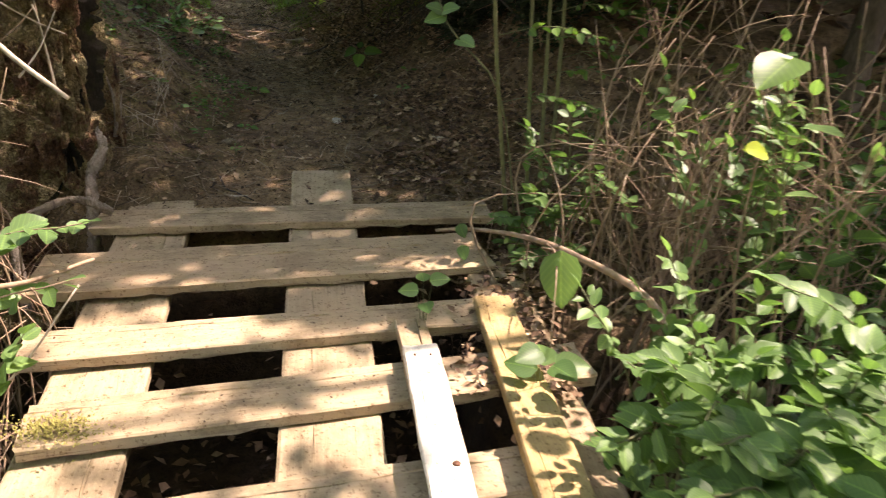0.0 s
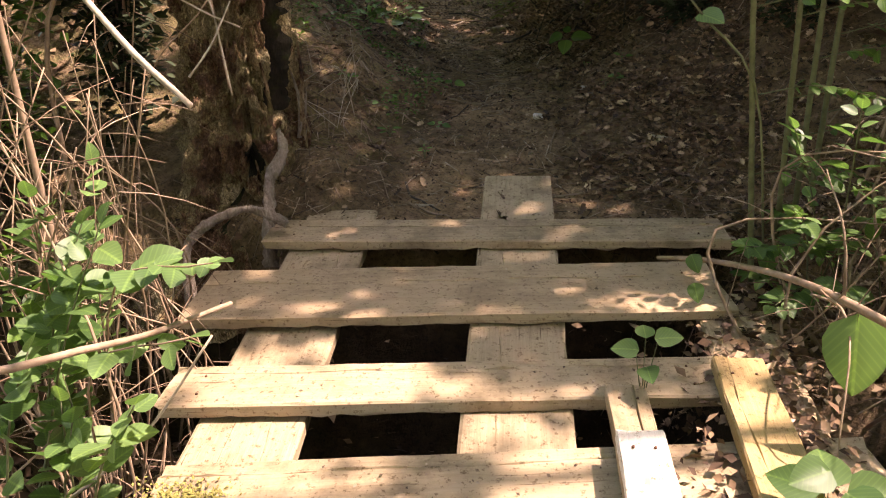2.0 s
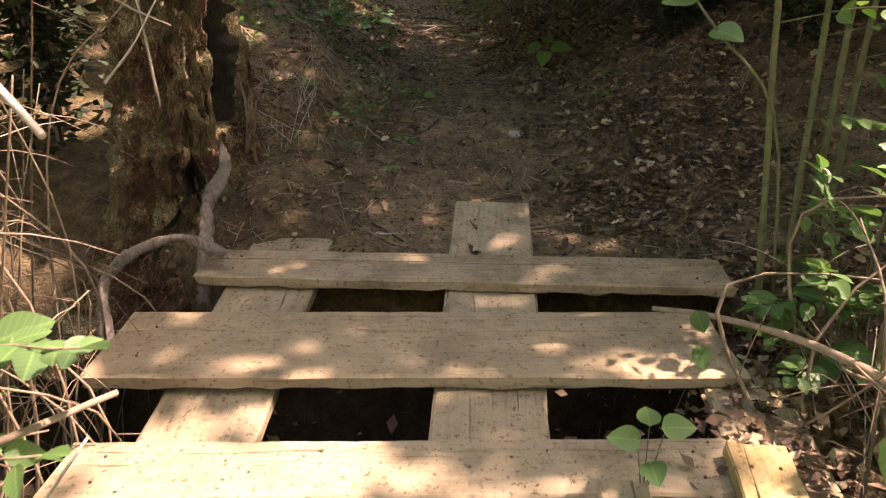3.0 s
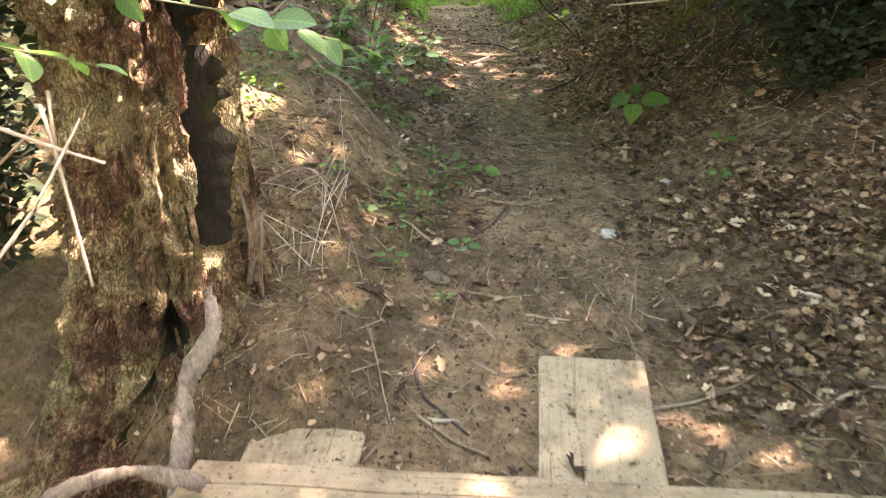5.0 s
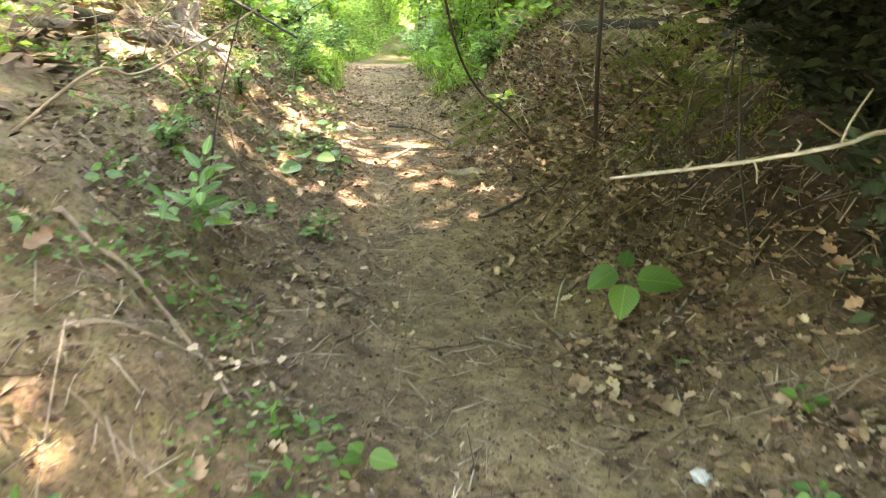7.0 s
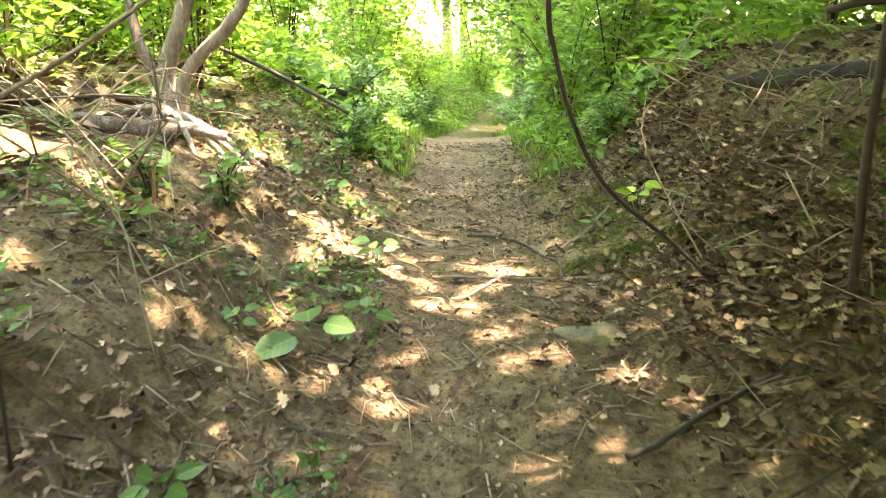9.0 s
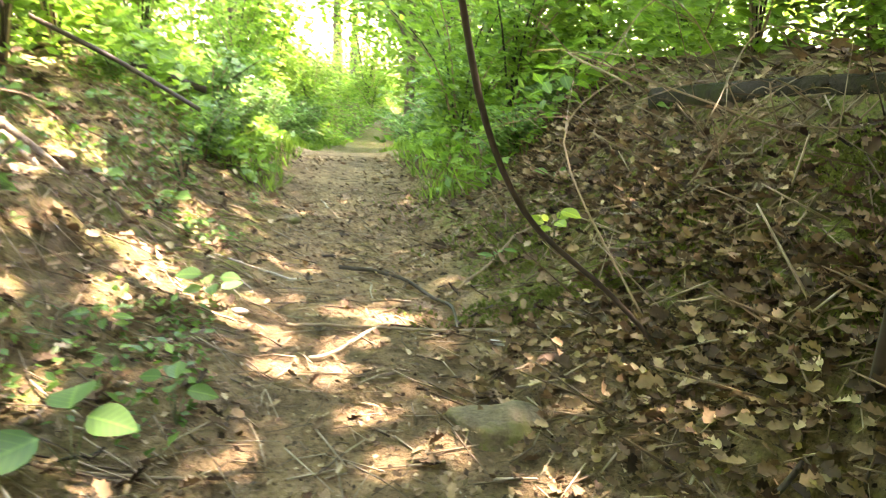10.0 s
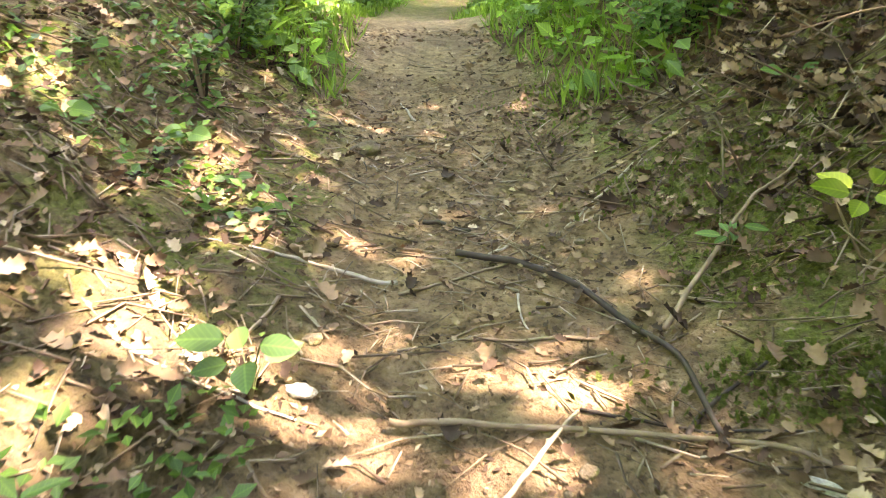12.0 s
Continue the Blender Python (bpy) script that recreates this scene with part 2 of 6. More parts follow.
DEAD_LEAF = island_material("dead_leaf", [(0.0, (0.03, 0.018, 0.012)), (0.42, (0.115, 0.069, 0.04)), (0.84, (0.26, 0.17, 0.102)), (1.0, (0.46, 0.35, 0.235))])
TWIG = island_material("dry_twig", [(0.0, (0.08, 0.055, 0.038)), (0.5, (0.20, 0.145, 0.095)), (1.0, (0.38, 0.31, 0.23))])
STEM_DRY = island_material("dry_stem", [(0.0, (0.14, 0.085, 0.055)), (0.5, (0.26, 0.18, 0.12)), (1.0, (0.42, 0.34, 0.25))], 0.75)
STEM_PALE = island_material("pale_dead_stem", [(0.0, (0.28, 0.235, 0.175)), (1.0, (0.47, 0.41, 0.33))], 0.7)
STEM_GREEN = island_material("green_stem", [(0.0, (0.07, 0.085, 0.035)), (1.0, (0.15, 0.16, 0.075))], 0.6)
STEM_DARK = island_material("dark_bark_stem", [(0.0, (0.025, 0.018, 0.014)), (1.0, (0.06, 0.045, 0.035))], 0.7)
BARK = rough_material("bark", [(0.3, (0.06, 0.045, 0.033)), (0.7, (0.19, 0.15, 0.11))], (14, 14, 3), 0.9, 0.02)
# near-black bark, also used for painted shade in the stump's hollow
BARK_AND_SHADE = rough_material("dark_bark", [(0.3, (0.012, 0.009, 0.007)), (0.7, (0.05, 0.038, 0.026))], (14, 14, 6), 0.95, 0.03, (0.04, 0.045, 0.012))
BARK_PALE = rough_material("pale_bark", [(0.3, (0.14, 0.10, 0.075)), (0.7, (0.36, 0.30, 0.24))], (14, 14, 4), 0.85, 0.015)
ROT = rough_material("rotten_wood", [(0.36, (0.015, 0.008, 0.006)), (0.45, (0.11, 0.05, 0.028)), (0.52, (0.26, 0.175, 0.095)), (0.66, (0.46, 0.37, 0.24))], (9, 9, 6), 0.95, 0.05, (0.20, 0.17, 0.06))
ROCK = rough_material("rock", [(0.3, (0.09, 0.068, 0.044)), (0.7, (0.24, 0.185, 0.12))], (12, 12, 12), 0.85, 0.01, (0.15, 0.14, 0.05))
ROTTEN_BARK = rotten_bark("rotten_bark")
MOSS = rough_material("moss", [(0.3, (0.085, 0.11, 0.02)), (0.7, (0.24, 0.28, 0.06))], (22, 22, 22), 0.95, 0.03)
MOSS_YELLOW = rough_material("yellow_moss", [(0.3, (0.24, 0.22, 0.06)), (0.7, (0.38, 0.35, 0.11))], (30, 30, 30), 0.95, 0.01)
WHITE_BIT = rough_material("pale_fungus", [(0.3, (0.35, 0.31, 0.26)), (0.7, (0.68, 0.64, 0.57))], (40, 40, 40), 0.9, 0.006)


# ---------------- mesh tools ----------------
def lattice(seed):
    return np.random.default_rng(seed).random((256, 256))


LAT = [lattice(s) for s in range(6)]


def vnoise(x, y, scale, k=0):
    """Smooth value noise, -1 to 1."""
    x, y = np.asarray(x, float) * scale + 311.7, np.asarray(y, float) * scale + 97.3
    i, j = np.floor(x).astype(int), np.floor(y).astype(int)
    fx, fy = x - i, y - j
    fx, fy = fx * fx * (3 - 2 * fx), fy * fy * (3 - 2 * fy)
    t = LAT[k]
    a = t[i % 256, j % 256] * (1 - fx) + t[(i + 1) % 256, j % 256] * fx
    b = t[i % 256, (j + 1) % 256] * (1 - fx) + t[(i + 1) % 256, (j + 1) % 256] * fx
    return (a * (1 - fy) + b * fy) * 2 - 1


def smooth(a, b, x):
    t = np.clip((x - a) / (b - a), 0, 1)
    return t * t * (3 - 2 * t)


def trail_x(y):
    return np.interp(y, [-50, 3, 4.5, 5, 6, 6.6, 8, 8.5, 9.8, 15, 22, 60], [-0.75, -0.75, -0.75, -0.8, -1.1, -1.35, -1.75, -1.98, -2.4, -4.1, -5.2, -9])


def G(x, y):
    """Height of the ground."""
    x, y = np.asarray(x, float), np.asarray(y, float)
    u = x - trail_x(y)
    z = np.interp(y, [-50, -1, 1, 3.4, 4.1, 4.5, 5, 6, 7, 8, 9, 10, 11, 13, 15, 20, 40, 400],
                  [0.7, 0.58, 0.5, 0.63, 0.672, 0.745, 0.81, 0.85, 0.83, 0.88, 0.89, 0.90, 0.92, 0.86, 0.52, 0.05, 0.3, 2])
    left = np.interp(-u, [0.3, 0.7, 0.9, 1.1, 1.4, 1.8, 3, 6, 50], [0, 0.12, 0.22, 0.42, 0.62, 0.76, 0.9, 1.05, 1.4])
    right = np.interp(u, [0.3, 0.5, 0.8, 1.0, 1.25, 1.6, 2.2, 6, 50], [0, 0.06, 0.2, 0.38, 0.6, 0.86, 0.9, 0.85, 1.2])
    bank = np.where(u < 0, left, right)
    k = smooth(3.2, 5.8, y) * (1 - 0.6 * smooth(10.5, 15, y))
    k = np.where((u < 0), k, np.maximum(k, 0.22 * smooth(2.9, 3.6, y)))
    side = smooth(0.25, 0.9, np.abs(u))
    z = z + bank * k
    z = z + (0.02 + 0.035 * side) * vnoise(x, y, 2.6, 0) + (0.008 + 0.02 * side) * vnoise(x, y, 7, 1) + (0.005 + 0.006 * side) * vnoise(x, y, 21, 2) + 0.003 * vnoise(x, y, 47, 3)
    z = z + 0.15 * np.exp(-((x + 1.6) / 0.23) ** 2 - ((y - 3.86) / 0.28) ** 2)
    far = smooth(4, 12, np.abs(u))
    z = z + far * 0.25 * vnoise(x, y, 0.25, 4)
    yp = y - 0.2 * (x + 0.7)
    reach = 0.36 * smooth(-1.55, -1.9, x)
    ditch = smooth(1.15, 1.45, yp) * (1 - smooth(3.18, 3.52, yp - reach)) * (1 - 0.6 * smooth(3, 7, np.abs(x)))
    ditch = ditch * (1 - 0.85 * smooth(0.08, 0.3, x) * smooth(2.2, 2.6, yp) * (1 - smooth(0.9, 1.6, x)))
    # washed-out hollow at the stump's foot
    dip = 0.24 * np.exp(-((x + 2.28) / 0.42) ** 2 - ((y - 3.42) / 0.30) ** 2)
    return (z * (1 - ditch) + (-0.34 + 0.10 * vnoise(x, y, 4, 2)) * ditch) - dip


def g(x, y):
    return float(G(x, y))


def mesh_data(name, V, T, UV=None, smooth_it=False):
    V, T = np.asarray(V, np.float32), np.asarray(T, np.int32)
    me = bpy.data.meshes.new(name)
    me.vertices.add(len(V))
    me.vertices.foreach_set("co", V.ravel())
    me.loops.add(T.size)
    me.loops.foreach_set("vertex_index", T.ravel())
    me.polygons.add(len(T))
    me.polygons.foreach_set("loop_start", np.arange(0, T.size, 3, dtype=np.int32))
    if UV is not None:
        lay = me.uv_layers.new(name="UVMap")
        lay.data.foreach_set("uv", np.asarray(UV, np.float32)[T.ravel()].ravel())
    me.update(calc_edges=True)
    me.validate()
    if smooth_it:
        me.polygons.foreach_set("use_smooth", np.ones(len(T), bool))
    return me


BASE = {}


def thing(name, at, label, category, group="", kind=""):
    """An Empty at the base of a thing."""
    ob = new(name)
    ob.location = at
    ob.empty_display_size = 0.05
    BASE[ob.name] = Vector(at)
    return tagged(ob, label, category, group, kind)


def origin(ob):
    return BASE.get(ob.name, Vector((0, 0, 0)))


def part(name, geo, material, parent=None, label="", smooth_it=True):
    """Links (V, T[, UV]) in world coordinates as one mesh object under a thing."""
    V, T, *uv = geo
    V = np.asarray(V, float)
    if parent is not None:
        V = V - np.array(origin(parent))
    me = mesh_data(name, V, T, uv[0] if uv else None, smooth_it)
    me.materials.append(material)
    ob = new(name, me)
    if parent is not None:
        ob.parent = parent
        BASE[ob.name] = origin(parent)
    return tagged(ob, label)


def from_bm(name, bm, material, parent, label="", m=None, smooth_it=True):
    me = bpy.data.meshes.new(name)
    bm.to_mesh(me)
    bm.free()
    me.materials.append(material)
    if smooth_it:
        me.polygons.foreach_set("use_smooth", [True] * len(me.polygons))
    ob = new(name, me)
    if parent is not None:
        ob.parent = parent
        ob.matrix_basis = Matrix.Translation(-origin(parent)) @ (m or Matrix())
    elif m:
        ob.matrix_basis = m
    return tagged(ob, label)


def join(*geos):
    V, T, U, n = [], [], [], 0
    for geo in geos:
        v, t = np.asarray(geo[0], float).reshape(-1, 3), np.asarray(geo[1], int).reshape(-1, 3)
        V.append(v)
        T.append(t + n)
        U.append(np.asarray(geo[2]) if len(geo) > 2 else np.zeros((len(v), 2)))
        n += len(v)
    return np.concatenate(V), np.concatenate(T), np.concatenate(U)


def spline(pts, n):
    """Smooth curve through a few points (Catmull-Rom)."""
    P = np.asarray(pts, float)
    P = np.vstack([2 * P[0] - P[1], P, 2 * P[-1] - P[-2]])
    out = []
    for s in np.linspace(0, len(P) - 3 - 1e-6, n):
        i = int(s)
        t = s - i
        a, b, c, d = P[i:i + 4]
        out.append(0.5 * (2 * b + (c - a) * t + (2 * a - 5 * b + 4 * c - d) * t * t + (3 * b - a - 3 * c + d) * t ** 3))
    return np.array(out)


def tube(pts, r0, r1, sides=6, n=None, knot=0.0, seed=0, gnarl=0.0):
    """A tapered round stem along a curve, closed at both ends."""
    P = spline(pts, n or max(4, 4 * (len(pts) - 1) + 1))
    m = len(P)
    d = np.gradient(P, axis=0)
    d /= np.linalg.norm(d, axis=1)[:, None] + 1e-9
    ref = np.array([0.3, 0.2, 1.0]) if abs(d[0][2]) < 0.8 else np.array([1.0, 0.2, 0.1])
    a = np.cross(d, ref)
    a /= np.linalg.norm(a, axis=1)[:, None] + 1e-9
    b = np.cross(d, a)
    R = np.linspace(r0, r1, m)
    w = np.random.default_rng(seed + 5)
    ang = np.arange(sides) * 2 * np.pi / sides
    rad = R[:, None] * (1 + knot * (w.random((m, sides)) - 0.5))
    if gnarl:
        u, s = np.meshgrid(ang, np.arange(m) * 0.12, indexing="xy")
        rad = rad + gnarl * vnoise(np.cos(u + s) * 1.3 + 5 + seed, np.sin(u + s) * 1.3 + s * 0.9, 1.0, 1) + gnarl * 0.9 * vnoise(s * 1.1, s * 0, 1.0, 3)
        rad = np.maximum(rad, 0.006)
    V = P[:, None, :] + rad[..., None] * (np.cos(ang)[None, :, None] * a[:, None, :] + np.sin(ang)[None, :, None] * b[:, None, :])
    V = np.vstack([V.reshape(-1, 3), P[0], P[-1]])
    i = np.arange(m - 1)[:, None] * sides
    k = np.arange(sides)[None, :]
    k2 = (k + 1) % sides
    A, B, C, D = i + k, i + k2, i + sides + k, i + sides + k2
    T = np.concatenate([np.stack([A, B, D], -1).reshape(-1, 3), np.stack([A, D, C], -1).reshape(-1, 3)])
    cap = np.array([[m * sides, (q + 1) % sides, q] for q in range(sides)] + [[m * sides + 1, (m - 1) * sides + q, (m - 1) * sides + (q + 1) % sides] for q in range(sides)])
    return V, np.vstack([T, cap])


def torn_blade():
    """A dry lobed leaf, cupped, twisted and ragged at its rim."""
    half = (0.02, 0.13, 0.26, 0.17, 0.33, 0.2, 0.24, 0.1, 0.02)
    V = []
    for i, w in enumerate(half):
        v = i / (len(half) - 1)
        for s in (-1, 0, 1):
            k = w * (1 + 0.18 * math.sin(5 * i + 2 * s))
            V.append((s * k + 0.05 * math.sin(5 * v), v + 0.03 * abs(s) * (-1) ** i, 0.55 * k * abs(s) + 0.22 * (v - 0.45) ** 2 + 0.07 * s * math.sin(4.5 * v) + 0.02 * (-1) ** i * abs(s)))
    T = []
    for i in range(len(half) - 1):
        for j in range(2):
            p = i * 3 + j
            T += [(p, p + 1, p + 4), (p, p + 4, p + 3)]
    V = np.array(V, float)
    return V, np.array(T), V[:, :2].copy()


# leaf blades: width, length 1 along y, uv = (x, y)
def blade(kind):
    widths = {"ovate": (0.30, 0.27), "heart": (0.46, 0.36), "slim": (0.17, 0.16)}[kind]
    a, b = widths
    back = -0.12 if kind == "heart" else 0.03
    V = [(0, 0, 0), (-a, 0.28 + back, 0.07), (0, 0.33, 0.0), (a, 0.28 + back, 0.07), (-b, 0.62, 0.06), (0, 0.66, -0.02), (b, 0.62, 0.06), (0, 1.0, -0.10),
         (-a * 0.62, 0.08 + back, 0.035), (a * 0.62, 0.08 + back, 0.035), (-b * 0.45, 0.86, 0.0), (b * 0.45, 0.86, 0.0)]
    T = [(0, 2, 8), (8, 2, 1), (0, 9, 2), (9, 3, 2), (1, 2, 5), (1, 5, 4), (2, 3, 6), (2, 6, 5), (4, 5, 10), (10, 5, 7), (5, 6, 11), (5, 11, 7)]
    V = np.array(V, float)
    return V, np.array(T), V[:, :2].copy()


def fine_blade(kind):
    """A smooth leaf of its own: folded along the midrib, its rim waved and its tip drooping."""
    half = {"ovate": 0.31, "heart": 0.47, "slim": 0.175}[kind]
    rows = [0.0, 0.1, 0.25, 0.42, 0.6, 0.78, 0.92, 1.0]
    V = []
    for v in rows:
        w = half * max(0.015, math.sin(math.pi * min(1, v ** (0.6 if kind == "heart" else 0.78))) ** 0.8 if 0 < v < 1 else 0.015)
        for s in (-1, -0.55, 0, 0.55, 1):
            back = 0.16 * abs(s) * (1 - v) ** 2 if kind == "heart" else 0
            V.append((s * w, v - back + 0.04 * abs(s) * v * (1 - v), 0.22 * abs(s) * w - 0.14 * v * v + 0.012 * s * math.sin(11 * v + 2 * s)))
    T = []
    for i in range(len(rows) - 1):
        for j in range(4):
            p = i * 5 + j
            T += [(p, p + 1, p + 6), (p, p + 6, p + 5)]
    V = np.array(V, float)
    return V, np.array(T), V[:, :2].copy()


def simple_blade():
    V = np.array([(0, 0, 0), (-0.3, 0.45, 0.06), (0.3, 0.45, 0.06), (0, 1, -0.06)], float)
    return V, np.array([(0, 3, 1), (0, 2, 3)]), V[:, :2].copy()


def frames(d, up):
    d = d / (np.linalg.norm(d, axis=1)[:, None] + 1e-9)
    s = np.cross(d, up)
    s /= np.linalg.norm(s, axis=1)[:, None] + 1e-9
    n = np.cross(s, d)
    return s, d, n


def scatter_leaves(P, d, up, size, shape):
    """Many blades at P, pointing along d, upper side to up, joined."""
    V0, T0, U0 = shape
    s, d, n = frames(np.asarray(d, float), np.asarray(up, float))
    size = np.asarray(size, float)[:, None, None]
    V = P[:, None, :] + size * (V0[None, :, 0:1] * s[:, None] + V0[None, :, 1:2] * d[:, None] + V0[None, :, 2:3] * n[:, None])
    k = len(V0)
    T = T0[None] + (np.arange(len(P)) * k)[:, None, None]
    return V.reshape(-1, 3), T.reshape(-1, 3), np.tile(U0, (len(P), 1))


def prisms(p0, p1, r):
    """Many thin three-sided twigs, joined."""
    d = p1 - p0
    s, d, n = frames(d, np.tile([0.05, 0.03, 1.0], (len(p0), 1)))
    r = np.asarray(r)[:, None]
    V = []
    for p, f in ((p0, 1.0), (p1, 0.6)):
        for a in (0.5, 2.6, 4.7):
            V.append(p + f * r * (math.cos(a) * s + math.sin(a) * n))
    V = np.stack(V, 1)
    T0 = np.array([(0, 1, 4), (0, 4, 3), (1, 2, 5), (1, 5, 4), (2, 0, 3), (2, 3, 5), (0, 2, 1), (3, 4, 5)])
    T = T0[None] + (np.arange(len(p0)) * 6)[:, None, None]
    return V.reshape(-1, 3), T.reshape(-1, 3)


def ups(n, tilt=0.5, r=rng):
    v = r.normal(0, tilt, (n, 3))
    v[:, 2] = 1
    return v


def flat_dirs(n, dip=0.0, spread=0.25, r=rng):
    a = r.random(n) * 2 * np.pi
    return np.stack([np.cos(a), np.sin(a), r.normal(dip, spread, n)], 1)


BLADES = {}


def blade_mesh(kind, material):
    key = kind + material.name
    if key not in BLADES:
        V, T, U = fine_blade(kind)
        me = mesh_data("leaf", V, T, U, True)
        me.materials.append(material)
        BLADES[key] = me
    return BLADES[key]


def add_leaf(parent, at, direction, up, size, kind="ovate", material=None, width=1.0):
    """One blade as an object of its own."""
    d = Vector(direction).normalized()
    s = d.cross(Vector(up)).normalized()
    n = s.cross(d)
    m = Matrix((s * width, d, n)).transposed().to_4x4()
    m = Matrix.Translation(Vector(at) - origin(parent)) @ m @ Matrix.Scale(size, 4)
    ob = new("leaf", blade_mesh(kind, material or LEAF_BRIGHT))
    ob.parent = parent
    ob.matrix_basis = m
    return ob


# ---------------- ground ----------------
def axis(lo, hi, step, reach):
    core = np.arange(lo, hi + step / 2, step)
    out, d = [], step
    p = hi
    while p < reach:
        d *= 1.22
        p += d
        out.append(p)
    neg, d, p = [], step, lo
    while p > -reach:
        d *= 1.22
        p -= d
        neg.append(p)
    return np.concatenate([neg[::-1], core, out])


def build_ground():
    xs, ys = axis(-4.6, 2.2, 0.03, 400), axis(0.6, 12.2, 0.03, 400)
    X, Y = np.meshgrid(xs, ys)
    Z = G(X, Y)
    V = np.stack([X, Y, Z], -1).reshape(-1, 3)
    nx, ny = len(xs), len(ys)
    i = (np.arange(ny - 1)[:, None] * nx + np.arange(nx - 1)[None, :]).ravel()
    T = np.concatenate([np.stack([i, i + 1, i + nx + 1], 1), np.stack([i, i + nx + 1, i + nx], 1)])
    me = mesh_data("ground", V, T, None, True)
    me.materials.append(SOIL)
    u = X - trail_x(Y)
    moss = np.clip(smooth(0.5, 0.9, np.abs(u)) * 0.35 * np.where(u > 0, smooth(7.0, 7.8, Y), 1) + smooth(0.8, 1.1, u) * smooth(7.2, 7.8, Y) * 0.9 + smooth(0.35, 0.5, np.abs(u)) * smooth(8.3, 9.0, Y), 0, 1)
    moss = np.maximum(moss, smooth(1.12, 1.4, u) * smooth(7.3, 7.9, Y) * (1 - smooth(8.6, 9.6, Y)) * 1.4)
    moss = np.where(Y < 4.0, moss * 0.3, moss)
    moss = np.maximum(moss, smooth(14, 18, Y) * 0.8)
    trodden = (1 - smooth(0.3, 0.75, np.abs(u))) * smooth(3.2, 3.6, Y)
    # shade of the overhung right bank, painted into the soil colour
    painted_shade = smooth(0.75, 1.1, u) * smooth(5.0, 6.0, Y) * (1 - smooth(7.8, 9.0, Y))
    # ditch shade painted into the soil colour, darker with depth
    painted_shade = np.maximum(painted_shade, 1.3 * smooth(0.42, 0.15, Z) * smooth(0.2, 0.9, Y) * smooth(5.0, 4.4, Y))
    for name, mask in (("trodden", trodden), ("painted_shade", painted_shade)):
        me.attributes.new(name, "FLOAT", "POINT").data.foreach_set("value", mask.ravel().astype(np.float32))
    at = me.attributes.new("moss", "FLOAT", "POINT")
    at.data.foreach_set("value", moss.ravel().astype(np.float32))
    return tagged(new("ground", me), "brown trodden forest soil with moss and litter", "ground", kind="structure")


build_ground()


# ---------------- wooden bridge ----------------
def plank(length, width, thick, seed, taper=0.0):
    """A worn plank along x, its top at z = 0, edges rounded and a little chewed."""
    r = np.random.default_rng(seed)
    bm = bmesh.new()
    n = max(8, int(length / 0.06))
    split = r.uniform(0.12, 0.3) * r.choice([-1, 1])
    s0, s1 = sorted(r.uniform(-0.15, 1.15, 2))
    gap = 0.003 / width
    ring = [(-0.5, -0.0), (-0.5, -0.85), (-0.46, -1.0), (0.46, -1.0), (0.5, -0.85), (0.5, -0.12), (0.47, 0.0), (split + gap, 0.0), (split, -0.3), (split - gap, 0.0), (-0.47, 0.0), (-0.5, -0.12)]
    ring = ring[1:]
    rows = []
    w0 = r.normal(0, 0.006, n + 1)
    w1 = r.normal(0, 0.006, n + 1)
    for i in range(n + 1):
        x = (i / n - 0.5) * length
        a = np.convolve(w0, [0.3, 0.4, 0.3], "same")[i]
        b = np.convolve(w1, [0.3, 0.4, 0.3], "same")[i]
        row = []
        for (cy, cz) in ring:
            y = cy * (width * (1 + taper * (i / n - 0.5)))
            inner = abs(cy) < 0.4
            y += (a if cy > 0.4 else b if cy < -0.4 else 0) * 0.35
            y += 0.004 * math.sin(i * 0.7 + seed) if inner else 0
            open_here = seed in (11, 15, 22) and s0 < i / n < s1 + 0.25
            z = (cz if not inner or open_here else 0) * thick + (0.0012 * r.normal() if cz > -0.2 else 0.004 * r.normal())
            row.append(bm.verts.new((x + (0.006 * r.normal() if i in (0, n) else 0), y, z)))
        rows.append(row)
    m = len(ring)
    for i in range(n):
        for j in range(m):
            bm.faces.new((rows[i][j], rows[i + 1][j], rows[i + 1][(j + 1) % m], rows[i][(j + 1) % m]))
    bm.faces.new(rows[0])
    bm.faces.new(rows[-1][::-1])
    bmesh.ops.recalc_face_normals(bm, faces=bm.faces)
    return bm


def nail_head(parent, at, r=0.005, board=None):
    bm = bmesh.new()
    bmesh.ops.create_cone(bm, cap_ends=True, segments=8, radius1=r, radius2=r * 0.7, depth=0.004)
    nail = from_bm("nail", bm, RUST, parent, "rusty nail head", Matrix.Translation(at))
    if board is not None:
        nail.parent = board
        nail.matrix_basis = board.matrix_basis.inverted() @ Matrix.Translation(Vector(at) - origin(parent))


def stringer_z(y):
    return 0.562 + 0.07 * (y - 2.0)


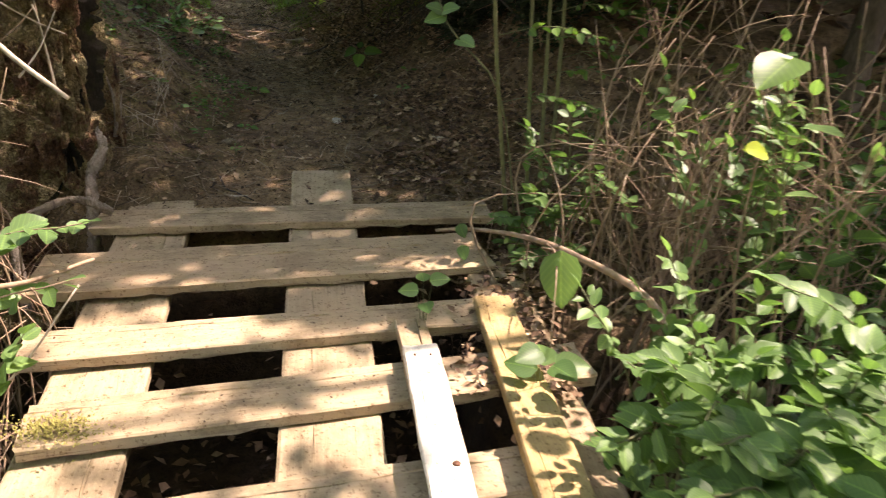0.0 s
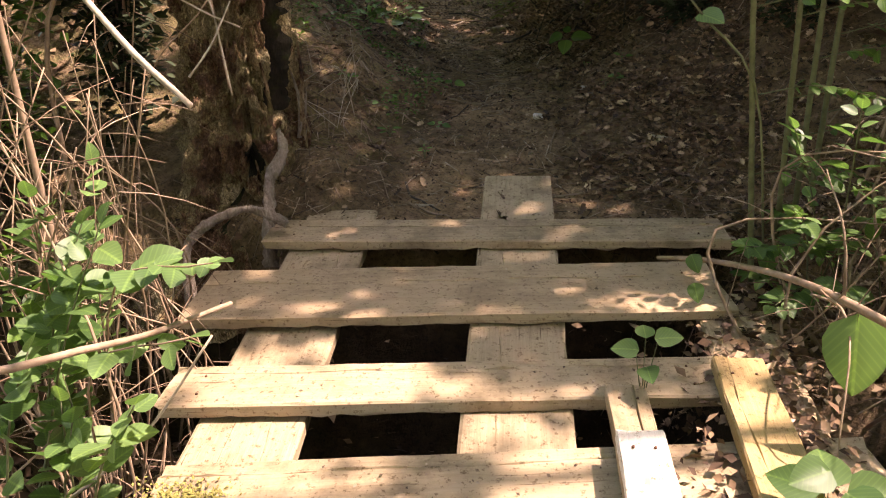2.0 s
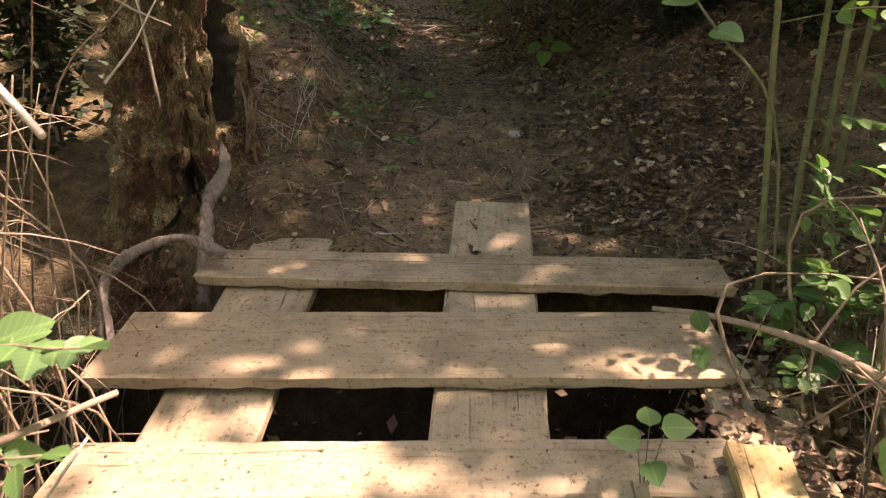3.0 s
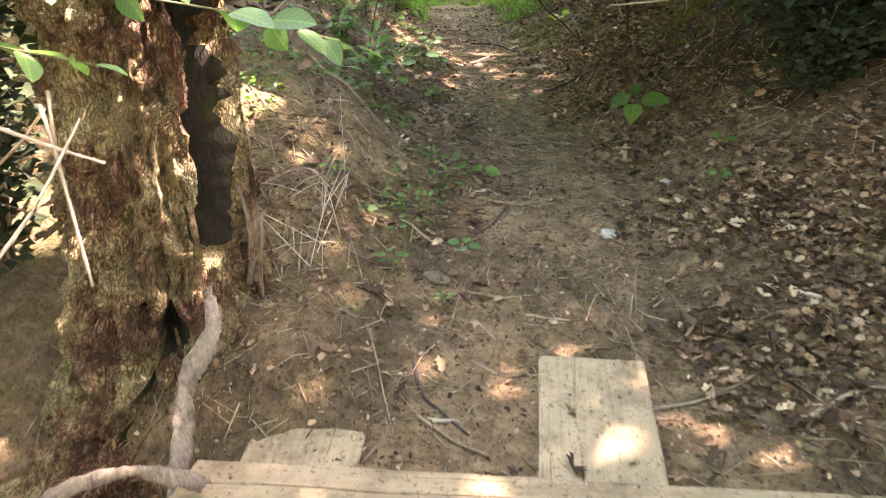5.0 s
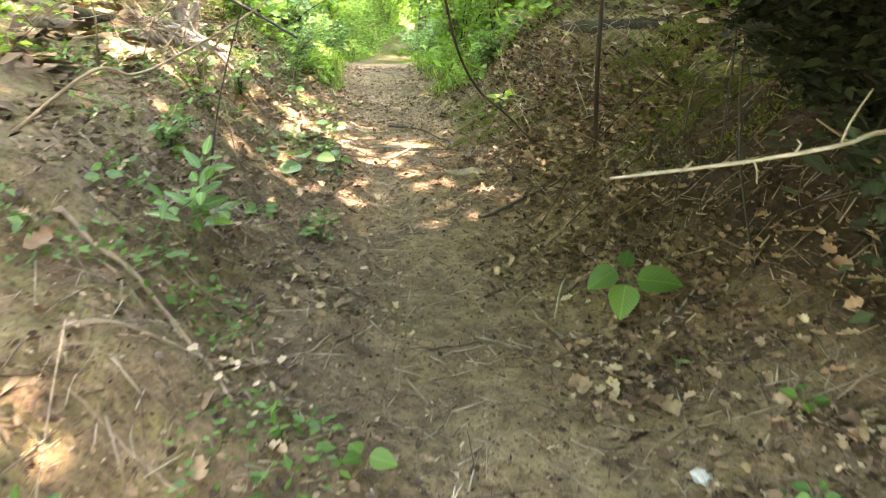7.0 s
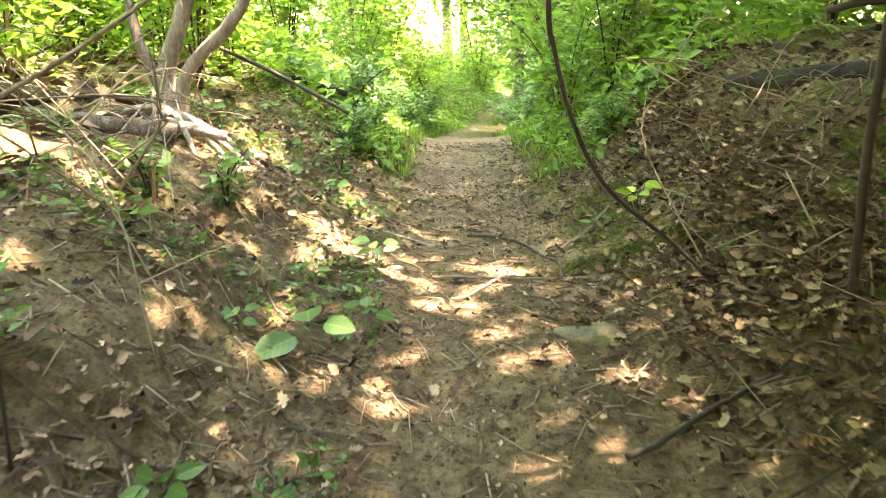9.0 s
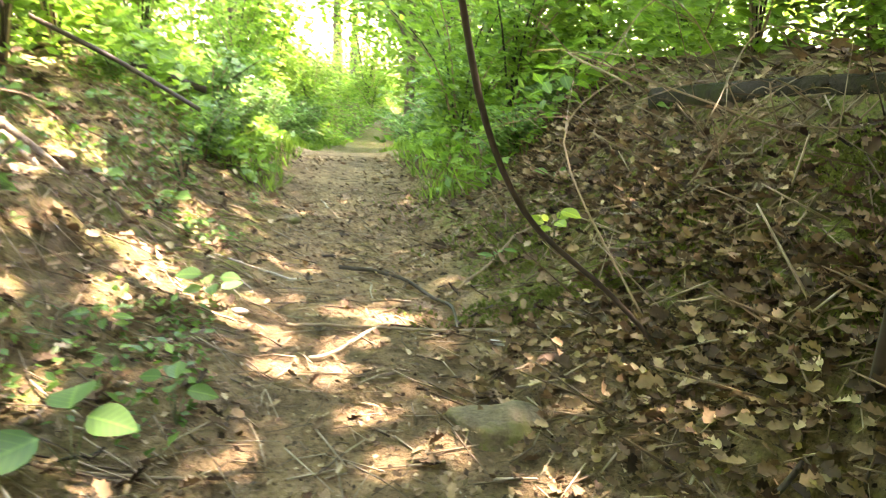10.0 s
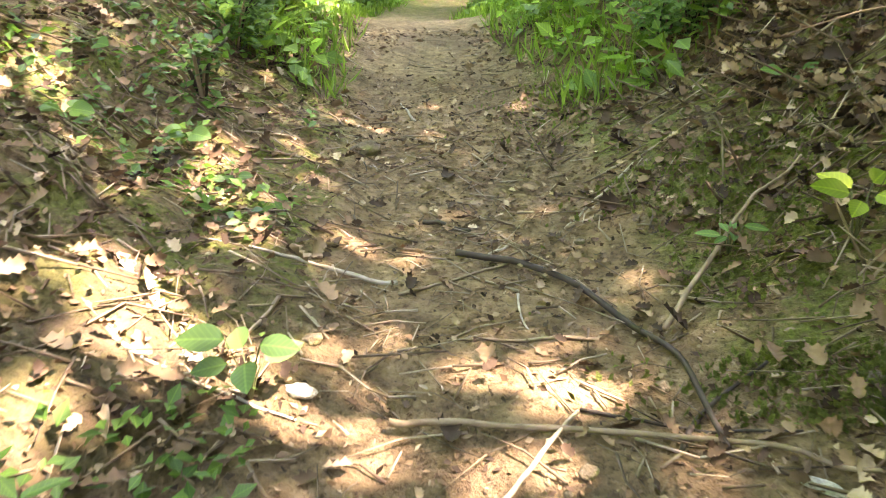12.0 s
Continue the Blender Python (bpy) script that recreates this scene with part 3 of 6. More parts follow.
def build_bridge():
    base = (-0.75, 2.5, 0.45)
    bridge = thing("wooden_bridge", base, "weathered pallet-like wooden plank bridge laid over a ditch", "bridge")

    def put(name, a, b, width, thick, top, mat, seed, label="", taper=0.0):
        """A plank with the middle line of its top from a to b."""
        a, b = Vector((*a, top(a[1]))), Vector((*b, top(b[1])))
        d = b - a
        q = d.to_track_quat("X", "Z").to_matrix().to_4x4()
        m = Matrix.Translation((a + b) / 2) @ q
        ob = from_bm(name, plank(d.length, width, thick, seed, taper), mat, bridge, label, m, False)
        for f in (0.06, 0.94):
            for s in (-0.22, 0.22):
                p = a + d * f + Vector((-d.y, d.x, 0)).normalized() * width * s
                nail_head(bridge, p + Vector((0, 0, 0.002)), 0.005, ob)
        return ob

    st = lambda y: stringer_z(y)
    put("stringer", (-1.475, 3.62), (-1.02, 1.0), 0.325, 0.05, st, WOOD_PALE, 1, "broad pale plank running along the bridge")
    put("stringer", (-0.725, 4.13), (-0.25, 1.0), 0.33, 0.05, st, WOOD_PALE, 2, "broad pale plank running along the bridge")
    put("stringer", (0.20, 3.0), (0.50, 0.9), 0.24, 0.05, st, WOOD_OLD, 3, "dirt-covered plank running along the bridge")
    put("cross_board", (-1.68, 3.285), (0.22, 3.60), 0.245, 0.042, lambda y: 0.70, WOOD_OLD, 11, "split grey cross board")
    put("cross_board", (-1.72, 2.735), (0.17, 3.145), 0.40, 0.045, lambda y: 0.668, WOOD_DUSTY, 12, "wide dusty brown cross board")
    put("cross_board", (-1.515, 2.21), (0.14, 2.59), 0.215, 0.045, lambda y: 0.632, WOOD_PALE, 13, "sun-bleached cross board")
    put("cross_board", (-1.30, 1.80), (0.49, 2.28), 0.235, 0.048, lambda y: 0.605, WOOD_PALE, 14, "cross board with moss at one end")
    put("cross_board", (-1.05, 1.37), (0.30, 1.72), 0.20, 0.045, lambda y: 0.58, WOOD_PALE, 15, "short worn cross board")
    # two loose-looking rails nailed on top
    put("rail", (0.175, 2.61), (0.32, 1.18), 0.15, 0.05, lambda y: 0.682, WOOD_NEW, 21, "yellow rail, grey at its tip")
    put("rail", (-0.150, 2.42), (0.02, 1.30), 0.115, 0.04, lambda y: 0.672, WOOD_OLD, 22, "grey lower rail")
    put("rail", (-0.108, 2.16), (0.04, 1.05), 0.122, 0.04, lambda y: 0.714, WOOD_SUNLIT, 23, "bleached white rail lying on the lower one")
    nail_head(bridge, Vector((0.0, 1.54, 0.716)), 0.013)
    return bridge


build_bridge()


def moss_cushion(at, size, n, seed, label):
    r = np.random.default_rng(seed)
    P = np.stack([r.normal(at[0], size[0], n), r.normal(at[1], size[1], n)], 1)
    P = np.column_stack([P, np.full(n, at[2])])
    P[:, 2] += 0.01 * np.exp(-((P[:, 0] - at[0]) / size[0]) ** 2)
    geo = scatter_leaves(P, flat_dirs(n, 0.4, 0.4, r), ups(n, 0.25, r), r.uniform(0.008, 0.016, n), simple_blade())
    ob = part("moss", geo, MOSS_YELLOW)
    return tagged(ob, label, "moss", kind="stuff")


moss_cushion((-1.20, 1.79, 0.603), (0.07, 0.035), 700, 4, "yellow-green moss tuft on a bridge board")


# ---------------- rotten stump ----------------
def build_stump():
    c = (-2.09, 3.92)
    stump = thing("tree_stump", (c[0], c[1], 0.5), "rotten hollow tree stump with crumbling red-brown wood", "stump")
    nA, nZ = 260, 210
    a = np.linspace(0, 2 * np.pi, nA, endpoint=False)
    h = np.linspace(0, 1, nZ)
    A, H = np.meshgrid(a, h)
    top = 2.05 - 0.05 * np.cos(a - 0.6 + np.pi) + 0.05 * np.sin(2 * a + 1) + 0.035 * np.sin(5 * a) + 0.02 * np.sin(11 * a + 2)
    Z = 0.1 + H * (top[None, :] - 0.1)
    flare = 1 + 0.55 * np.exp(-(Z - 0.2) / 0.35)
    R = 0.25 * flare * (1 + 0.08 * vnoise(np.cos(A) * 2.2 + 9, np.sin(A) * 2.2 + Z * 0.6, 1.0, 0))
    R += 0.36 * np.exp(-((A - 4.1) / 0.75) ** 2) * np.exp(-np.maximum(Z - 0.3, 0) / 0.32)
    R += 0.03 * vnoise(A * 5, Z * 4, 1.3, 1) + 0.012 * vnoise(A * 20, Z * 26, 1.0, 3)
    flake = vnoise(A * 5, Z * 9, 1.4, 5)
    R -= 0.05 * smooth(0.25, 0.35, flake) + 0.035 * smooth(0.5, 0.56, vnoise(A * 9, Z * 11, 1.5, 0))
    lumps = np.array([noise.fractal(Vector((math.cos(a_) * 1.6, math.sin(a_) * 1.6, z_ * 3.0)) * 2.2, 0.7, 2.1, 5) for a_, z_ in zip(A.ravel(), Z.ravel())]).reshape(A.shape)
    chips = np.array([noise.cell(Vector((math.cos(a_) * 4.5 + z_ * 0.6, math.sin(a_) * 4.5, z_ * 17 + a_))) for a_, z_ in zip(A.ravel(), Z.ravel())]).reshape(A.shape)
    R += 0.055 * lumps + 0.009 * chips
    # hollow slot towards the trail
    wobble = 0.05 * np.sin(Z * 7) + 0.035 * vnoise(A * 0, Z * 5, 1.0, 4) + 0.02 * vnoise(A * 3, Z * 30, 1.0, 2)
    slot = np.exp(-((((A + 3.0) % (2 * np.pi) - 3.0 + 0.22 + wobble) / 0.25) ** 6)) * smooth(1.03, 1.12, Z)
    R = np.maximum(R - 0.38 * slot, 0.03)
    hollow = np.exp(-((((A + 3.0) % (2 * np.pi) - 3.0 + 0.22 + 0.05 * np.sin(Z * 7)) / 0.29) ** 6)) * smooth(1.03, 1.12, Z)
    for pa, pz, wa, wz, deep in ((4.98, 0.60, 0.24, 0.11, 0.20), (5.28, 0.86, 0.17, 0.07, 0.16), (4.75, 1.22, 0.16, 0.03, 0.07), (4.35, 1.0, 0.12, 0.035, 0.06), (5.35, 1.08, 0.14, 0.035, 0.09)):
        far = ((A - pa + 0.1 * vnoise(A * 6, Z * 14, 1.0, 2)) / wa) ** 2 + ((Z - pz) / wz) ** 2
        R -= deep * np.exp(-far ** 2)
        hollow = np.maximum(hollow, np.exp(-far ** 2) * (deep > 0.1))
    R = np.maximum(R, 0.03)
    X = c[0] + R * np.cos(A) - 0.03 * (Z - 0.5)
    Y = c[1] + R * np.sin(A) + 0.10 * np.minimum(Z - 0.5, 1.1)
    V = np.stack([X, Y, Z], -1).reshape(-1, 3)
    i = (np.arange(nZ - 1)[:, None] * nA + np.arange(nA)[None, :])
    j = (np.arange(nZ - 1)[:, None] * nA + (np.arange(nA)[None, :] + 1) % nA)
    i, j = i.ravel(), j.ravel()
    T = np.concatenate([np.stack([i, j, j + nA], 1), np.stack([i, j + nA, i + nA], 1)])
    # sunken rotten core closes the top
    k = len(V)
    V = np.vstack([V, [(c[0] - 0.03, c[1] + 0.14, 1.8)]])
    last = (nZ - 1) * nA
    T = np.vstack([T, [(k, last + q, last + (q + 1) % nA) for q in range(nA)]])
    # faces inside slot and pits, coloured near-black to paint the shade there
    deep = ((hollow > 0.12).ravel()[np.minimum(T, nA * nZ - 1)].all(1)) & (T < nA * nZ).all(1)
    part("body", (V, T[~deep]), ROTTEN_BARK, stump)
    part("hollow", (V, T[deep]), BARK_AND_SHADE, stump, "black rotted hollow")
    # standing slivers and loose bark plates
    r = np.random.default_rng(9)
    for q in range(12):
        an = (-1.15 + 0.45 * r.random()) if q % 2 else (0.12 + 0.3 * r.random())
        z0 = 0.6 + 0.5 * r.random()
        rr = 0.22 + 0.05 * r.random()
        p = np.array([c[0] + rr * math.cos(an), c[1] + rr * math.sin(an) + 0.05, z0])
        l = 0.15 + 0.3 * r.random()
        part("splinter", tube([p, p + [0.01, 0.03, l * 0.5], p + [0.0 + 0.03 * r.normal(), 0.05, l]], 0.014, 0.004, 5, 6, 0.6, q), ROT if q % 3 else BARK_PALE, stump)
    p = np.array([c[0] + 0.12, c[1] + 0.27, 0.7])
    part("splinter", tube([p + [0.1, 0, 0], p + [0.02, 0.04, 0.5], p + [0.0, 0.1, 0.95]], 0.05, 0.018, 6, 10, 0.7, 3), ROT, stump, "upright broken sliver")
    return stump


build_stump()


# ---------------- trees and canopy ----------------
# gaps are laid out by hand so sun patches land at chosen spots
def openness(x, y):
    """How open the leaf roof is over a place on the ground: 0 closed, 1 a gap."""
    def spot(cx, cy, rx, ry):
        return np.exp(-(((x - cx) / rx) ** 2 + ((y - cy) / ry) ** 2) ** 2)
    u = x - trail_x(y)
    o = 0.82 * spot(-0.45, 1.82, 1.15, 0.66) + 0.9 * spot(0.85, 2.1, 0.95, 1.0) + 0.72 * spot(0.32, 3.05, 0.5, 0.5) + 0.85 * spot(-1.9, 2.0, 0.65, 0.7) + 0.75 * spot(0.6, 1.1, 0.7, 0.6) + 0.36 * spot(-0.8, 2.85, 0.6, 0.25)
    o = o + 0.9 * spot(-2.12, 4.75, 0.16, 0.22) + 0.6 * spot(-1.98, 4.25, 0.06, 0.2)
    # openings to the left and behind, added to let in more sky light
    o = o + 0.95 * spot(-3.6, 3.0, 1.7, 2.2) + 0.85 * smooth(0.2, -0.6, y)
    o = o + 0.14 * spot(-2.5, 8.4, 1.0, 0.75) + 0.3 * spot(-3.7, 7.8, 0.6, 1.2)
    for cx, cy, size in ((-3.02, 9.08, 0.2), (-2.86, 8.55, 0.2), (-2.79, 8.06, 0.13), (-2.44, 8.4, 0.11), (-2.46, 8.68, 0.1), (-2.1, 8.56, 0.11), (-2.02, 8.72, 0.12), (-2.18, 8.29, 0.11), (-1.9, 8.14, 0.08), (-2.33, 8.72, 0.09), (-3.08, 9.64, 0.1), (-3.55, 8.9, 0.2), (-3.8, 8.37, 0.2), (-2.36, 7.16, 0.1), (-2.46, 4.78, 0.12), (-0.85, 4.24, 0.1)):
        o = o + 0.72 * spot(cx, cy, size * 1.4, size * 0.95)
    o = o + 0.75 * smooth(11.0, 13, y) * np.maximum(smooth(0.5, 0.9, np.abs(u)), smooth(13.5, 15, y)) + 0.45 * smooth(-4.2, -5.5, x) * smooth(5, 7, y)
    return np.clip(o, 0, 1)


TRUNKS = [(3.4, 3.4), (3.0, 8.6), (-5.6, 4.6), (4.6, 13.0), (2.6, -1.6), (-4.6, -1.0), (6.5, 6.0), (-6.2, 10.6)]


# crowns added overhead to shade and dapple the ground below
def build_canopy():
    r = np.random.default_rng(21)
    n = 160000
    h = r.uniform(3.6, 7.5, n)
    P = np.stack([r.uniform(-6.5, 9.5, n), r.uniform(-4, 19, n), h], 1)
    S = np.array(SUN_TO)
    gx = P[:, 0] - S[0] / S[2] * (h - 0.8)
    gy = P[:, 1] - S[1] / S[2] * (h - 0.8)
    o = openness(gx, gy)
    clump = np.where(gy > 6.0, vnoise(gx, gy, 7.5, 2), vnoise(gx, gy, 3.6, 2))
    clump = np.clip(0.5 + 0.62 * clump, 0.02, 0.98)
    wave = 0.8 * vnoise(gx, gy, 0.7, 1)
    inside = (gx > -4.7 + wave) & (gx < 3.9 + wave) & (gy > -2.5 + wave) & (gy < 14 + wave)
    keep = r.random(n) < np.where(inside, np.where(o > clump, 0.015, 1.0) , 0.04)
    P = P[keep]
    # outer crowns, added to keep sun off the ground around and behind
    m = 70000
    Q = np.stack([r.uniform(-14, 15, m), r.uniform(-11, 22, m), r.uniform(4, 8, m)], 1)
    out = (Q[:, 0] < -5.5) | (Q[:, 0] > 6.5) | (Q[:, 1] < -2.5)
    out &= vnoise(Q[:, 0], Q[:, 1], 0.9, 3) > -0.45
    Q = Q[out & ((Q[:, 1] < 10) | (Q[:, 0] > 6.5))]
    P = np.concatenate([P, Q])
    n = len(P)
    who = np.argmin([(P[:, 0] - a) ** 2 + (P[:, 1] - b) ** 2 for a, b in TRUNKS], 0)
    D, U, size = flat_dirs(n, -0.2, 0.3, r), ups(n, 0.45, r), r.uniform(0.13, 0.24, n)
    size[n - len(Q):] *= 1.5
    for q, (a, b) in enumerate(TRUNKS):
        z = g(a, b)
        tree = thing("tree", (a, b, z - 0.1), "slender forest tree with grey-brown bark and a wide leafy crown", "tree", "trees round the trail")
        lean = r.normal(0, 0.25, 2)
        t = tube([(a, b, z - 0.15), (a + lean[0] * 0.3, b + lean[1] * 0.3, z + 2), (a + lean[0], b + lean[1], z + 6.5)], 0.14, 0.05, 10, 14, 0.12, q)
        part("trunk", t, BARK, tree)
        mine = np.where(who == q)[0]
        for e in range(7):
            if len(mine) == 0:
                break
            tip = P[mine[r.integers(len(mine))]]
            zz = z + 2.6 + 3.2 * r.random()
            f = (zz - z) / 6.5
            s = np.array([a + lean[0] * f, b + lean[1] * f, zz])
            part("limb", tube([s, (s + tip) / 2 + [0, 0, 0.35], tip], 0.045, 0.012, 6, 8, 0.1, e), BARK, tree)
        if len(mine):
            part("crown", scatter_leaves(P[mine], D[mine], U[mine], size[mine], simple_blade()), LEAF_CANOPY, tree, smooth_it=False)


build_canopy()


def low_roof(trunk, box, n, seed, label, size=(0.06, 0.12), material=LEAF_MID):
    """An added dense tree whose low limbs roof over a bank to block sky light."""
    r = np.random.default_rng(seed)
    x, y = trunk
    z = g(x, y)
    tree = thing("tree", (x, y, z - 0.1), label, "tree", "shade trees on the banks")
    part("trunk", tube([(x, y, z - 0.15), (x + 0.1, y, z + 1.5), (x + 0.05, y + 0.1, z + 4)], 0.10, 0.04, 9, 14, 0.15, seed), BARK, tree)
    lo, hi = np.array(box[0]), np.array(box[1])
    P = lo + (hi - lo) * r.random((n, 3))
    c = (lo + hi) / 2
    e = np.linalg.norm(((P - c) / (hi - lo) * 2)[:, :2], axis=1) + 0.25 * vnoise(P[:, 0], P[:, 1], 2.0, 1)
    P = P[e < 1.08]
    P[:, 2] += 0.18 * vnoise(P[:, 0], P[:, 1], 1.6, 3)
    for q in range(9):
        tip = P[r.integers(len(P))]
        s = np.array([x + 0.08, y, min(tip[2] + 0.1, z + 3.4)])
        part("limb", tube([s, (s + tip) / 2 + [0, 0, 0.12], tip], 0.03, 0.008, 6, 8, 0.2, q), BARK, tree)
    m = len(P)
    part("crown", scatter_leaves(P, flat_dirs(m, -0.3, 0.3, r), ups(m, 0.5, r), r.uniform(*size, m), simple_blade()), material, tree, smooth_it=False)


# made-up trees, set above the view wherever the ground has to be darker
SHADE = "low-branched shade tree with dense dark green foliage"
low_roof((1.9, 6.4), ((0.0, 5.1, 2.5), (3.8, 8.0, 3.6)), 46000, 81, SHADE)
low_roof((1.6, 6.6), ((-0.95, 5.1, 2.15), (2.6, 7.7, 2.8)), 50000, 84, SHADE, (0.07, 0.13))
low_roof((2.2, 6.0), ((-2.1, 5.45, 2.4), (0.3, 7.35, 3.0)), 46000, 86, SHADE, (0.07, 0.13))
# near-black boughs added to deepen the shade on the bank
low_roof((1.5, 6.9), ((-0.3, 5.9, 1.9), (1.9, 7.5, 2.25)), 60000, 87, "low evergreen tree whose boughs hang over the bank", (0.03, 0.065), LEAF_SHADED)
low_roof((2.4, 4.4), ((1.2, 3.6, 2.3), (3.8, 5.8, 3.4)), 14000, 82, SHADE)
low_roof((3.4, 2.2), ((2.3, 0.8, 2.0), (4.8, 3.6, 3.2)), 16000, 85, SHADE)
low_roof((-3.4, 2.6), ((-4.8, 1.4, 2.2), (-2.1, 4.8, 3.2)), 22000, 83, SHADE)


def make_tree(at, height, seed, label):
    """A whole tree of the wood behind."""
    r = np.random.default_rng(seed)
    x, y = at
    z = g(x, y)
    tree = thing("tree", (x, y, z), label, "tree", "trees of the wood behind")
    part("trunk", tube([(x, y, z - 0.2), (x + r.normal(0, 0.1), y, z + height * 0.4), (x + r.normal(0, 0.4), y + r.normal(0, 0.3), z + height * 0.92)], height * 0.016, 0.02, 8, 12, 0.12, seed), BARK, tree)
    cs = []
    for q in range(12):
        f = 0.28 + 0.66 * q / 12
        s = np.array([x, y, z + height * f])
        an = r.random() * 6.28
        l = height * 0.30 * (1.15 - f)
        tip = s + [l * math.cos(an), l * math.sin(an), l * 0.5]
        part("limb", tube([s, (s + tip) / 2 + [0, 0, 0.1], tip], 0.035, 0.01, 5, 6), BARK, tree)
        cs += [tip, (s + tip) / 2]
    cs = np.array(cs)
    n = 5200
    P = cs[r.integers(0, len(cs), n)] + r.normal(0, 1, (n, 3)) * [height * 0.075, height * 0.075, height * 0.05]
    part("crown", scatter_leaves(P, flat_dirs(n, -0.3, 0.4, r), ups(n, 0.7, r), r.uniform(0.10, 0.2, n), simple_blade()), LEAF_BUSH, tree, smooth_it=False)
    return tree


def far_lane(x, y, half):
    """The gap in the wood where the trail comes out into the light."""
    return 14.5 < y < 30 and abs(x + 3.8 + 0.3 * (y - 14)) < half


protos = [make_tree((-14, 27), 9, 31, "leafy young broad-leaved tree in full summer green"), make_tree((4, 25), 8, 32, "leafy young broad-leaved tree in full summer green"), make_tree((-11.5, 22), 7, 33, "leafy young broad-leaved tree in full summer green")]
tr = np.random.default_rng(5)
for q in range(46):
    x, y = (tr.uniform(-30, 18), tr.uniform(17, 46)) if q % 2 else (tr.uniform(-13, 1), tr.uniform(18, 34))
    if far_lane(x, y, 1.2) or (abs(x - float(trail_x(y)) + 0.6) < 1.7 and y < 24):
        continue
    copy_thing(protos[q % 3], pose(x, y, g(x, y), 0, 0, tr.uniform(0, 360)))

for x, y, k in ((-9.0, 32, 1.2), (-10.6, 35, 1.5), (-7.6, 34, 1.4), (-11.5, 40, 1.7), (-9.2, 41, 1.8), (-3.9, 17.6, 0.8)):
    copy_thing(protos[int(k * 10) % 3], pose(x, y, g(x, y), 0, 0, 40 * k) @ Matrix.Scale(k, 4))

# ring of trees added all round to close off light from the horizon
for q in range(40):
    an, d = 6.283 * q / 40 + tr.normal(0, 0.05), tr.uniform(7.5, 14)
    x, y = -1 + d * math.cos(an) * 0.95, 4.5 + d * math.sin(an) * 1.15
    if far_lane(x, y, 1.2) or (y > 11.5 and abs(x - float(trail_x(y))) < 3.2):
        continue
    copy_thing(protos[q % 3], pose(x, y, g(x, y), 0, 0, tr.uniform(0, 360)))

# smaller trees added at the sides and behind, blocking low-angle light
for x, y, k in ((-5.0, 3.0, 0.55), (-5.6, 4.4, 0.6), (-5.2, 5.8, 0.5), (-6.2, 7.0, 0.6), (-5.6, 8.4, 0.55), (-6.6, 9.6, 0.6), (-4.9, 1.2, 0.6), (-6.5, 2.2, 0.7), (3.4, 1.0, 0.55), (3.6, 4.6, 0.55), (3.9, 6.6, 0.6), (3.2, 9.4, 0.5), (4.8, 2.6, 0.65), (-3.8, -0.6, 0.6), (2.6, -0.8, 0.6), (-0.6, -3.0, 0.7), (-2.4, -2.6, 0.65), (1.6, -3.2, 0.7)):
    copy_thing(protos[int(k * 20) % 3], pose(x, y, g(x, y), 0, 0, tr.uniform(0, 360)) @ Matrix.Scale(k, 4))


# ---------------- undergrowth ----------------
def make_shrub(at, height, spread, leaves, seed, label, leaf=(0.05, 0.10), material=LEAF_BUSH, stems=9):
    r = np.random.default_rng(seed)
    x, y = at
    z = g(x, y)
    shrub = thing("shrub", (x, y, z), label, "shrub", "undergrowth beside the trail")
    tips, geos = [], []
    for q in range(stems):
        an, l = r.random() * 6.28, spread * (0.35 + 0.65 * r.random())
        h = height * (0.55 + 0.45 * r.random())
        p = np.array([(x, y, z - 0.05), (x + l * 0.35 * math.cos(an), y + l * 0.35 * math.sin(an), z + h * 0.6), (x + l * math.cos(an), y + l * math.sin(an), z + h)])
        part("stem", tube(p, 0.009, 0.003, 5, 9), STEM_DRY if q % 2 else STEM_DARK, shrub)
        tips.append(spline(p, 24)[4:])
    C = np.concatenate(tips)
    P = C[r.integers(0, len(C), leaves)] + r.normal(0, 1, (leaves, 3)) * [spread * 0.17, spread * 0.17, height * 0.09]
    P[:, 2] = np.maximum(P[:, 2], G(P[:, 0], P[:, 1]) + 0.02)
    part("foliage", scatter_leaves(P, flat_dirs(leaves, -0.15, 0.35, r), ups(leaves, 0.55, r), r.uniform(*leaf, leaves), simple_blade()), material, shrub, smooth_it=False)
    return shrub


SHRUB_LABEL = "loose light-green leafy shrub with thin stems"
shrubs = [make_shrub((-5.2, 11.2), 1.5, 0.9, 1500, 41, SHRUB_LABEL), make_shrub((-0.7, 12.6), 1.3, 0.8, 1500, 42, SHRUB_LABEL), make_shrub((0.4, 11.0), 2.0, 0.8, 1400, 43, SHRUB_LABEL)]
low = [make_shrub((-3.9, 11.3), 0.5, 0.5, 700, 44, "low bright green herb clump at the trail's edge", (0.04, 0.09), LEAF_BRIGHT, 12), make_shrub((-1.75, 12.3), 0.55, 0.5, 700, 45, "low bright green herb clump at the trail's edge", (0.04, 0.09), LEAF_BRIGHT, 12)]
sr = np.random.default_rng(6)


def spot_free(x, y):
    u = x - float(trail_x(y))
    return (u < -1.75 or u > 1.65) if y < 11 else (u < -0.95 or u > 0.85)


for q in range(150):
    y = 9.2 + 20 * sr.random() ** 1.3
    x = float(trail_x(y)) + sr.uniform(-8, 8)
    if far_lane(x, y, 0.5) or not spot_free(x, y) or (abs(x - float(trail_x(y))) < 2.2 and y < 10.5):
        continue
    copy_thing(shrubs[q % 3], pose(x, y, g(x, y), 0, 0, sr.uniform(0, 360)))
